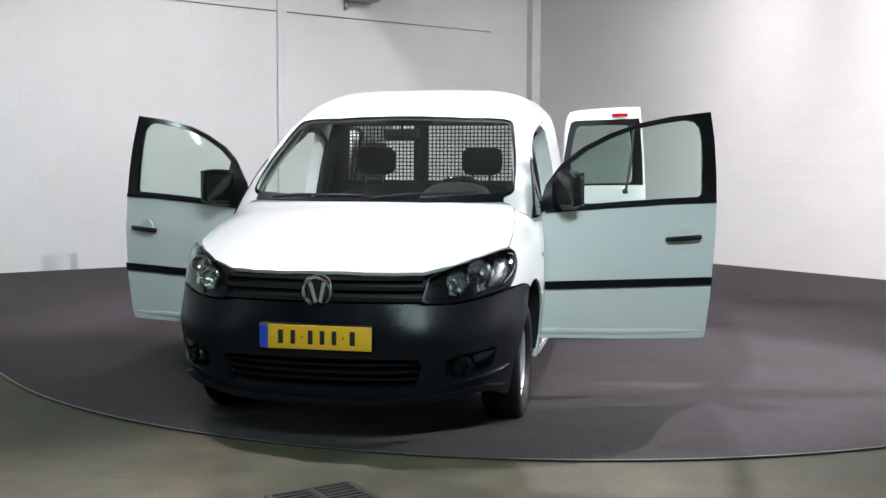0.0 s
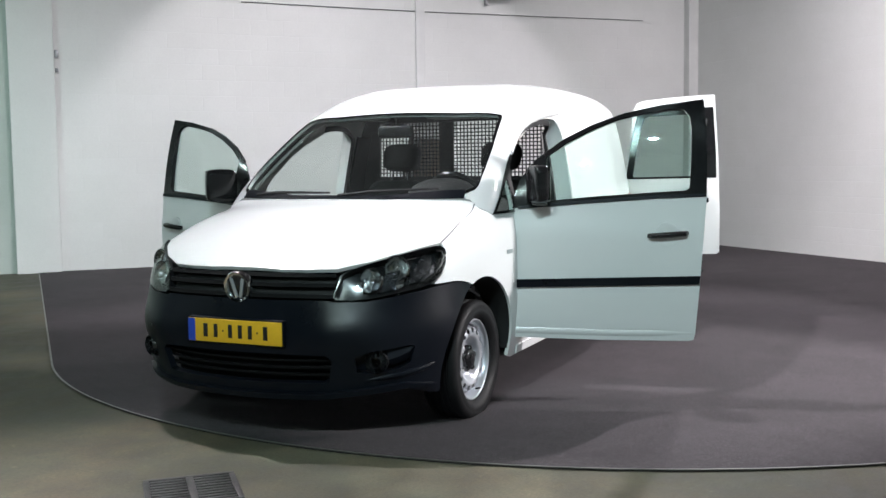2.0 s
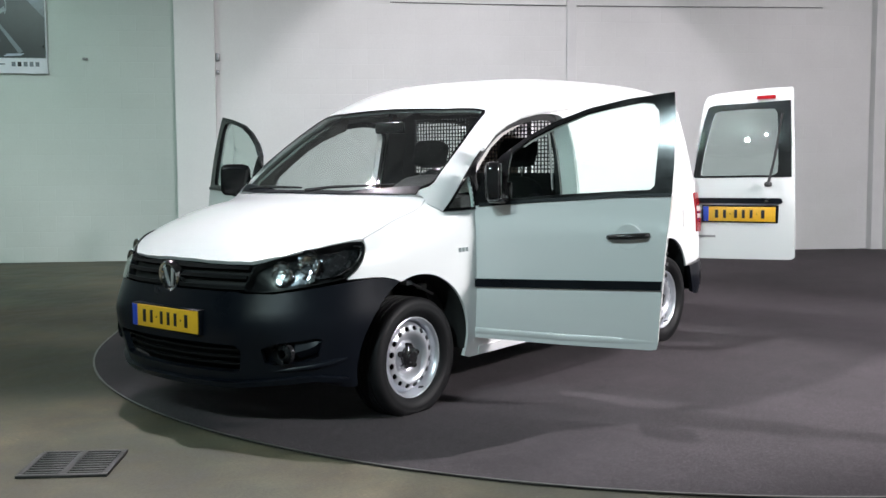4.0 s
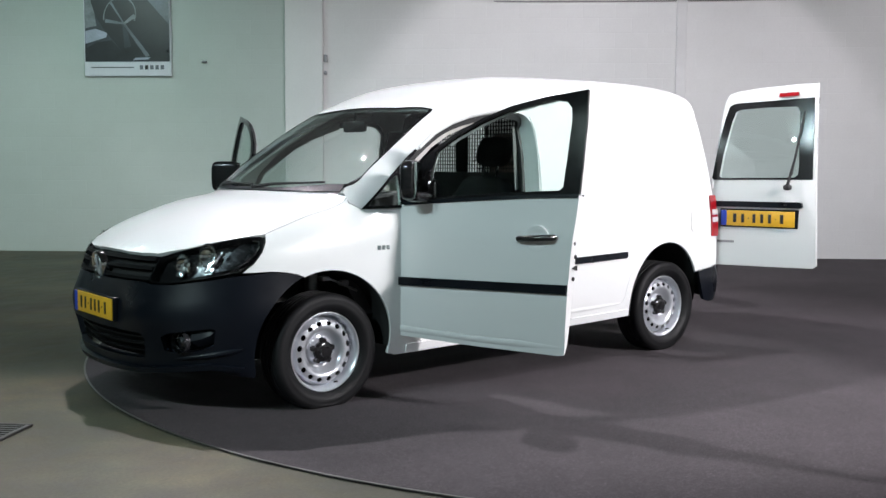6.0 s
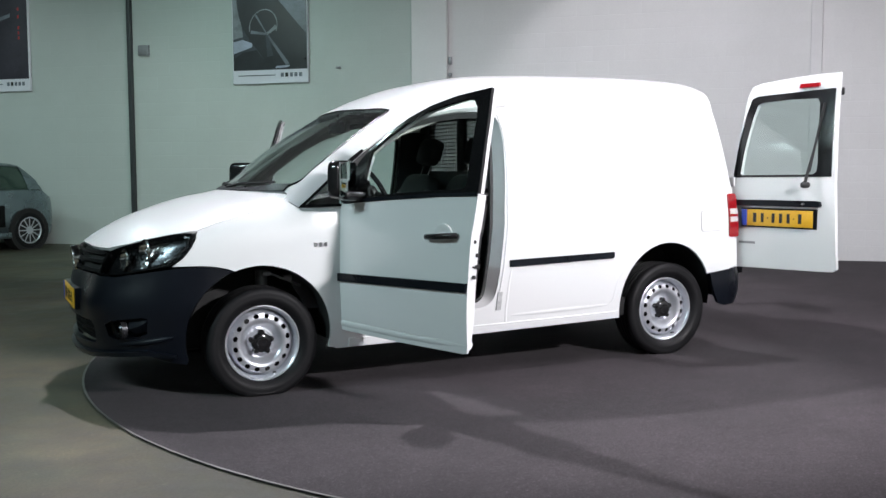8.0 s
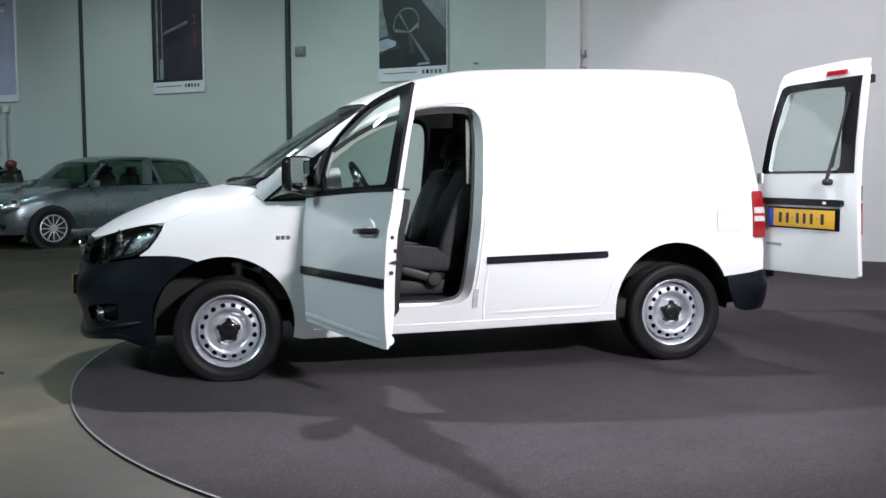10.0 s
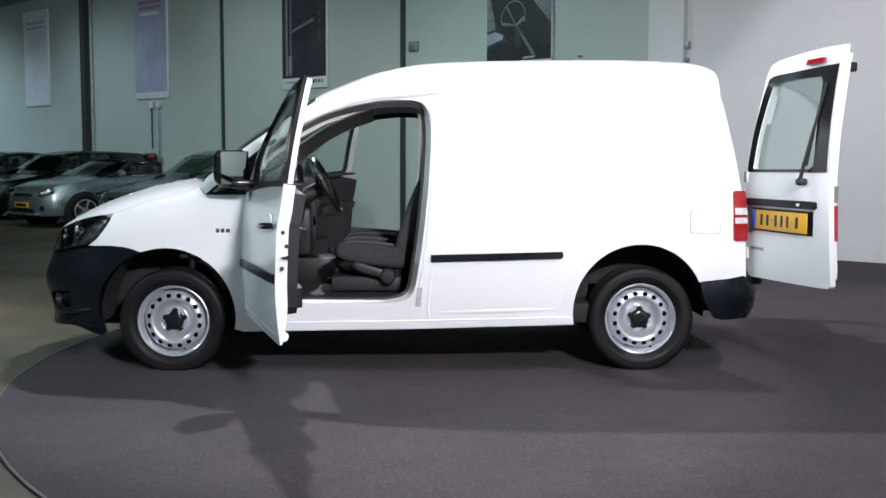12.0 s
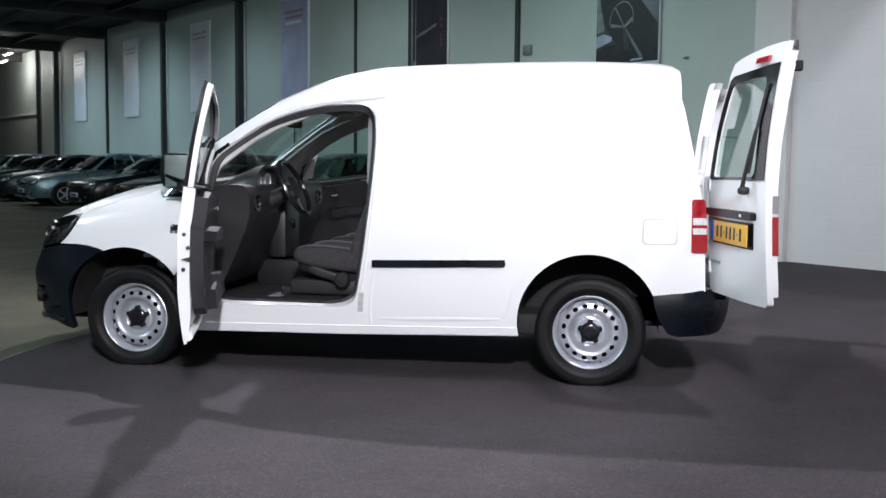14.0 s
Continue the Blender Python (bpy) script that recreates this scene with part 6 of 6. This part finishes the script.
SILVER, GUNMETAL, JET, NAVY, MINT = car_paint("silver_paint", (0.17, 0.215, 0.235), 0.75), car_paint("grey_paint", (0.32, 0.39, 0.42), 0.75), surface("black_paint", (0.006, 0.007, 0.008), 0.22, vary=0.04, coat=0.15, spread=0.02, spec=0.35), car_paint("dark_blue_paint", (0.02, 0.025, 0.035), 0.2), car_paint("pale_blue_paint", (0.20, 0.29, 0.32), 0.5)


def parked_car(paint, label, length, height, style, soft_top=False, panes=None, plate_mat=None, intake=False):
    """A parked car: nose at x = 0, tail at x = length, standing on z = 0."""
    L, H, half = length, height, 0.84
    spokes = 12 if intake else 5
    cowl_x, roof0 = 0.27 * L, 0.45 * L
    if style == "hatch":
        roof1, tail_x, tail_z = (0.82 if intake else 0.86) * L, L - (0.16 if intake else 0.06), 0.92
    elif style == "saloon":
        roof1, tail_x, tail_z = 0.66 * L, L - 0.02, 0.95
    else:
        roof1, tail_x, tail_z = 0.62 * L, L - 0.02, 0.90
    top = curve((0, 0.56), (0.06, 0.66), (0.25, 0.76), (cowl_x, 0.93), (cowl_x + 0.12, 0.98), (roof0, H - 0.05), (roof0 + 0.4, H), (roof1, H - 0.04), ((roof1 + tail_x) / 2 + 0.05, tail_z + (0.12 if style != "hatch" else 0.22)), (tail_x - 0.05, tail_z), (L, tail_z - 0.1))
    belt = curve((0, 0.55), (0.06, 0.65), (0.25, 0.745), (cowl_x, 0.90), (roof0, 0.93), (roof1, 0.95), (tail_x - 0.05, 0.93), (L, tail_z - 0.12))
    plan = curve((0, 0.50), (0.10, 0.66), (0.35, 0.77), (0.8, half), (L * 0.6, half), (L - 0.4, 0.79), (L - 0.08, 0.70), (L, 0.62))
    xs = np.unique(np.r_[0, 0.03, 0.07, 0.13, np.linspace(0.2, L - 0.2, 60), L - 0.12, L - 0.05, L])

    def ring(x, part):
        p, b, t = float(plan(x)), float(min(belt(x), top(x) - 0.012)), float(top(x))
        if part == "lower":
            side = [(p * g, 0.22 + (b - 0.22) * k) for k, g in ((0, 0.93), (0.12, 0.97), (0.35, 1.0), (0.6, 1.0), (0.8, 0.985), (0.93, 0.965), (1.0, 0.93))]
            return side + [(p * 0.80, b + (min(t, b + 0.03) - b) * 0.6), (0, b + min(t - b, 0.035))]
        w = p * 0.93
        k = (t - b)
        return [(w, b), (w - 0.10 * k, b + 0.35 * k), (w - 0.24 * k, b + 0.7 * k), (w - 0.34 * k, b + 0.9 * k), (w - 0.50 * k, b + 0.975 * k), (w * 0.35, t), (0, t)]

    def loft(part, stations):
        rows = [ring(x, part) for x in stations]
        m = len(rows[0])
        verts, faces = [], []
        for x, r in zip(stations, rows):
            verts += [Vector((x, -y, z)) for y, z in r] + [Vector((x, y, z)) for y, z in reversed(r[:-1])]
        w = 2 * m - 1
        for i in range(len(stations) - 1):
            for j in range(w - 1):
                faces.append([i * w + j, i * w + j + 1, (i + 1) * w + j + 1, (i + 1) * w + j])
        faces.append(list(range(w)))
        faces.append([(len(stations) - 1) * w + j for j in range(w)])
        return fix_normals(verts, faces)

    root = new("parked_car")
    tagged(root, label, "car", "cars parked along the wall")
    build("body", *loft("lower", xs), paint, root)
    last = roof0 - 0.10 if style == "roadster" else tail_x - (0.05 if style == "hatch" else 0.35)
    cab = xs[(xs > cowl_x - 0.05) & (xs < last)]
    glazing = build("cabin_glass", *loft("upper", cab), panes or DARK_PANE, root)
    glazing.visible_shadow = False
    for sy in (-0.36, 0.36):
        build("car_seat", *joined(pillow((roof0 + 0.55, sy, 0.93), (0.16, 0.46, 0.42), 0.5, 10, 14), pillow((roof0 + 0.58, sy, 1.17), (0.10, 0.24, 0.16), 0.6, 8, 12)), CABIN, root)
    build("fascia", *pillow((cowl_x + 0.30, 0, 0.90), (0.35, 1.35, 0.16), 0.5, 10, 20), CABIN, root)
    # roof skin and pillars over the glass
    mat = SEAL if soft_top else paint

    def on_cab(x, f, grow=0.006):
        r = ring(x, "upper")
        t = f * (len(r) - 1)
        i = min(int(t), len(r) - 2)
        y, z = (r[i][k] + (r[i + 1][k] - r[i][k]) * (t - i) for k in (0, 1))
        return Vector((x, -(y + grow), z + grow))

    roof_x = np.linspace(roof0 - 0.12, roof1 + (0.14 if intake else 0.10 if style == "hatch" else 0.0), 16)
    verts, faces = [], []
    for x in roof_x:
        hl = [on_cab(x, f) for f in (0.46, 0.60, 0.75, 0.88, 1.0)]
        verts += hl + [Vector((v.x, -v.y, v.z)) for v in reversed(hl[:-1])]
    for i in range(len(roof_x) - 1):
        for j in range(8):
            faces.append([i * 9 + j, i * 9 + j + 1, (i + 1) * 9 + j + 1, (i + 1) * 9 + j])
    if style != "roadster":
        build("roof", *fix_normals(verts, faces), mat, root)
    else:
        build("cockpit", *pillow(((roof0 + roof1) / 2 - 0.1, 0, 0.93), (roof1 - roof0 + 0.7, 1.30, 0.14), 0.5, 12, 24), CARD, root)
        build("roll_hoop", *tube([(roof1 - 0.05, -0.55, 0.95), (roof1 - 0.05, -0.50, 1.16), (roof1 - 0.05, 0.50, 1.16), (roof1 - 0.05, 0.55, 0.95)], 0.035, 8), GLOSS_BLACK, root)
        build("screen_rail", *tube([(roof0 - 0.12, y, float(top(roof0 - 0.12)) + 0.01 - 0.05 * (y / 0.6) ** 2) for y in np.linspace(-0.6, 0.6, 9)], 0.025, 6), GLOSS_BLACK, root)
    if intake:
        # broad posts behind the doors and at the tail, and dark intakes low in the flanks
        for s in (-1, 1):
            for x0, x1, f0, f1 in ((0.585 * L, 0.63 * L, 0.0, 0.5), (0.855 * L, cab[-1] - 0.02, 0.0, 0.62)):
                line = np.linspace(x0, x1, 8)
                verts = [on_cab(x + 0.10 * (k / 4) * (1 if x0 < 0.7 * L else -1), f0 + (f1 - f0) * k / 4, 0.012) for x in line for k in range(5)]
                verts = [Vector((v.x, v.y * -s, v.z)) for v in verts]
                build("broad_pillar", *fix_normals(verts, [[a * 5 + b, a * 5 + b + 1, a * 5 + b + 6, a * 5 + b + 5] for a in range(7) for b in range(4)]), paint, root)
            build("side_intake", *moved(rbox((0, 0, 0), (0.27, 0.03, 0.34), 0.012), Matrix.Translation((0.685 * L, s * (half - 0.002), 0.545))), DEEP, root, "black side intake")
            build("side_skirt", *rbox((0.50 * L, s * (half - 0.01), 0.24), (1.9, 0.05, 0.10), 0.02), paint, root)
    for s in (-1, 1):
        flip = lambda v: Vector((v.x, v.y * -s, v.z))
        pil = [tube([flip(on_cab(cowl_x + 0.12 + (roof0 - 0.1 - cowl_x - 0.12) * k / 6, 0.02 + 0.46 * k / 6)) for k in range(7)], 0.032, 6)]
        pil.append(tube([flip(on_cab((roof0 + roof1) / 2 + 0.03 * k, 0.48 - 0.48 * k / 5)) for k in range(6)], 0.034, 6))
        end = cab[-1]
        if style == "roadster":
            pil = pil[:1]
        elif not intake:
            pil.append(tube([flip(on_cab(roof1 + (end - 0.05 - roof1) * k / 6, 0.50 - 0.48 * k / 6)) for k in range(7)], 0.07, 6))
        for q in pil:
            build("pillar", *q, mat, root)
        build("door_mirror", *pillow((cowl_x + 0.30, s * (half + 0.09), 0.98), (0.11, 0.17, 0.12), 0.6, 10, 14), paint, root)
        build("headlamp", *moved(pillow((0, 0, 0), (0.34, 0.34, 0.18) if intake else (0.30, 0.30, 0.13), 0.6, 12, 16), Matrix.Translation((0.16, s * 0.56, 0.645)) @ Matrix.Rotation(radians(22 * s), 4, "Z") @ Matrix.Rotation(radians(-18), 4, "Y")), FACET, root)
        build("fog_lamp", *pillow((0.055, s * 0.58, 0.36), (0.06, 0.13, 0.09), 0.7, 8, 12), GLOSS_BLACK, root)
        for wx in (0.18 * L, (0.835 if intake else 0.80) * L):
            base = Matrix.Translation((wx, s * (half - 0.085), 0.305)) @ (Matrix.Identity(4) if s < 0 else Matrix.Rotation(math.pi, 4, "Z"))
            build("arch", *moved(lathe([(0.355, -0.10), (0.355, 0.092), (0.001, 0.092)], 32), base), UNDER, root)
            rim_ = build("wheel", *moved(joined(lathe([(0.20, 0.03), (0.215, 0.10), (0.205, 0.104), (0.19, 0.09), (0.18, 0.05)], 32, False), lathe([(0.06, 0.04), (0.06, 0.098), (0.001, 0.10)], 20), *[moved(rbox((0.12, -0.088, 0), (0.15, 0.02, 0.020 if intake else 0.045), 0.008), Matrix.Rotation(k * math.tau / spokes, 4, "Y")) for k in range(spokes)]), base), STEEL, root)
            build("tyre", *moved(lathe([(0.20, -0.08), (0.27, -0.095), (0.305, -0.07), (0.305, 0.07), (0.27, 0.105), (0.215, 0.100), (0.20, 0.06)], 40, False), base), RUBBER, rim_)
    build("grille", *rbox((0.012, 0, 0.60), (0.05, 0.62, 0.055), 0.012), GLOSS_BLACK, root)
    build("lower_grille", *rbox((0.002, 0, 0.30), (0.05, 1.00 if intake else 0.85, 0.15 if intake else 0.09), 0.015), GLOSS_BLACK, root)
    if intake:
        build("grille_bar", *rbox((-0.018, 0, 0.305), (0.03, 0.96, 0.025), 0.006), paint, root)
    build("bumper_lip", *rbox((0.03, 0, 0.25), (0.16, 1.15, 0.05), 0.02), paint, root)
    p = build("number_plate", *rbox((-0.022, 0, 0.41), (0.012, 0.52, 0.108), 0.003), plate_mat or PRINT_WHITE, root)
    build("plate_bar", *rbox((-0.029, 0.0, 0.41), (0.003, 0.36, 0.05), 0), INK, p)
    return root


def park(car, s, d_nose, twist=0.0):
    m = Matrix.Translation(hall(s, d_nose)) @ Matrix.Rotation(HALL + radians(twist), 4, "Z")
    car.matrix_world = m @ Matrix.Scale(0.955, 4, (0, 0, 1))
    return car


park(parked_car(SILVER, "silver hatchback parked nose out", 3.8, 1.42, "hatch", False, HATCH_PANE, PLATE_YELLOW, True), -9.02, 3.98, -10.5)
park(parked_car(GUNMETAL, "open silver-grey roadster with a black cockpit", 4.0, 1.30, "roadster", True, None, PLATE_YELLOW), -11.7, 4.1, 0)
park(parked_car(JET, "black hatchback parked in the row", 4.1, 1.42, "hatch"), -14.6, 3.8, 0)
park(parked_car(JET, "black saloon parked in the row", 4.4, 1.40, "saloon"), -17.2, 4.0, 0)
park(parked_car(MINT, "pale silver-blue saloon parked in the row", 4.7, 1.44, "saloon"), -20.9, 4.2, 0)
park(parked_car(NAVY, "dark blue saloon parked in the row", 4.4, 1.40, "saloon"), -23.8, 4.2, 0)
park(parked_car(JET, "black saloon parked in the row", 4.4, 1.38, "saloon"), -26.5, 4.2, 0)
park(parked_car(GUNMETAL, "grey hatchback parked in the row", 4.0, 1.42, "hatch"), -29.2, 4.2, 0)
DULL_RED = surface("dull_red_plastic", (0.11, 0.018, 0.018), 0.5, vary=0.15)
# Small red shape by the roadster; what it is stays open.
red_lump = build("red_object", *pillow((0, 0, 0.07), (0.20, 0.17, 0.14), 0.8, 12, 18), DULL_RED)
tagged(red_lump, "dull red object at the open roadster's seat", "helmet")
# far end of the hall: a pale rail on the wall and two open tube lamps under the ceiling
in_hall(structure("wall_rail", *hall_box(-40.5, -34.46, 0, 0.07, 2.89, 2.97, 0.01), POST_PALE, "white rail along the wall", 0))
GLOW, _t, _b = nodes_of("lamp_tube_glow")
_b.inputs["Base Color"].default_value = (0.9, 0.9, 0.85, 1)
_b.inputs["Emission Color"].default_value, _b.inputs["Emission Strength"].default_value = (1.0, 0.96, 0.86, 1), 4.0
for s, d in ((-35.6, 1.0), (-32.4, 1.6)):
    o = new("ceiling_lamp")
    tagged(o, "open tube lamp hung under the dark ceiling", "ceiling lamp", "tube lamps at the far end")
    o.matrix_world = hall_pose(s, d, 4.95)
    build("housing", *rbox((0, 0, 0.03), (1.3, 0.14, 0.06), 0.01), POST_PALE, o)
    build("hanger", *joined(*[tube([(x, 0, 0.05), (x, 0, CEIL - 4.95)], 0.008, 6) for x in (-0.5, 0.5)]), POST_DARK, o)
    build("tube", *moved(tube([(-0.6, 0, -0.03), (0.6, 0, -0.03)], 0.02, 10), Matrix.Identity(4)), GLOW, o, "glowing white tube")
red_lump.matrix_world = Matrix.Translation(hall(-11.7 + 0.36, 4.1 - 2.36, 1.17))


# ---- painted blocks of the two near walls, in running bond ----
BLOCK_W, BLOCK_H, JOINT, PROUD = 0.44, 0.205, 0.002, 0.0007
rng = random.Random(7)


def block(w, h, at=(0, 0, 0), jitter=0.0):
    """A block's face, chamfered back to the joint; the room lies at -y."""
    x, z, c = w / 2 - JOINT / 2, h / 2 - JOINT / 2, 0.005
    y = -PROUD - jitter
    outer = [(-x, 0, -z), (x, 0, -z), (x, 0, z), (-x, 0, z)]
    inner = [(-x + c, y, -z + c), (x - c, y, -z + c), (x - c, y, z - c), (-x + c, y, z - c)]
    return [Vector(v) + Vector(at) for v in outer + inner], [[4, 5, 6, 7]] + [[i, (i + 1) % 4, 4 + (i + 1) % 4, 4 + i] for i in range(4)]


shapes = []
for k in range(4):
    one = build("block", *block(BLOCK_W, BLOCK_H, (0, 0, 0), 0.0002 * k), WALL, wall_long, smooth=0)
    shapes.append(one.data)
    one.location = (0.66 + BLOCK_W * k, 0, BLOCK_H / 2)
rest, green = [], []
for row in range(int(CEIL / BLOCK_H)):
    shift = BLOCK_W / 2 * (row % 2)
    for col in range(-56, 20):
        s, z = col * BLOCK_W + shift, (row + 0.5) * BLOCK_H
        if s + BLOCK_W / 2 > CORNER_S or (row == 0 and any(abs(s - 0.66 - BLOCK_W * k) < 0.01 for k in range(4))):
            continue
        if -1.1 < s < 6.0 and row < 18:
            o = new("block", rng.choice(shapes))
            o.parent = wall_long
            o.location = (s, 0, z)
        else:
            (rest if s > PAINT_CHANGE else green).append(block(BLOCK_W, BLOCK_H, (s, 0, z), rng.random() * 0.0006))
tagged(build("blockwork", *joined(*rest), WALL, wall_long, smooth=0), kind="stuff")
tagged(build("blockwork", *joined(*green), WALL_GREEN, wall_hall, smooth=0), kind="stuff")
side = []
for row in range(int(CEIL / BLOCK_H)):
    for col in range(0, 34):
        d, z = (col + 0.5) * BLOCK_W + BLOCK_W / 2 * (row % 2), (row + 0.5) * BLOCK_H
        v, f = block(BLOCK_W, BLOCK_H, (0, 0, 0), rng.random() * 0.0006)
        side.append(([Vector((CORNER_S + q.y, -d - q.x, z + q.z)) for q in v], [list(reversed(g)) for g in f]))
tagged(build("blockwork", *joined(*side), WALL, wall_corner, smooth=0), kind="stuff")
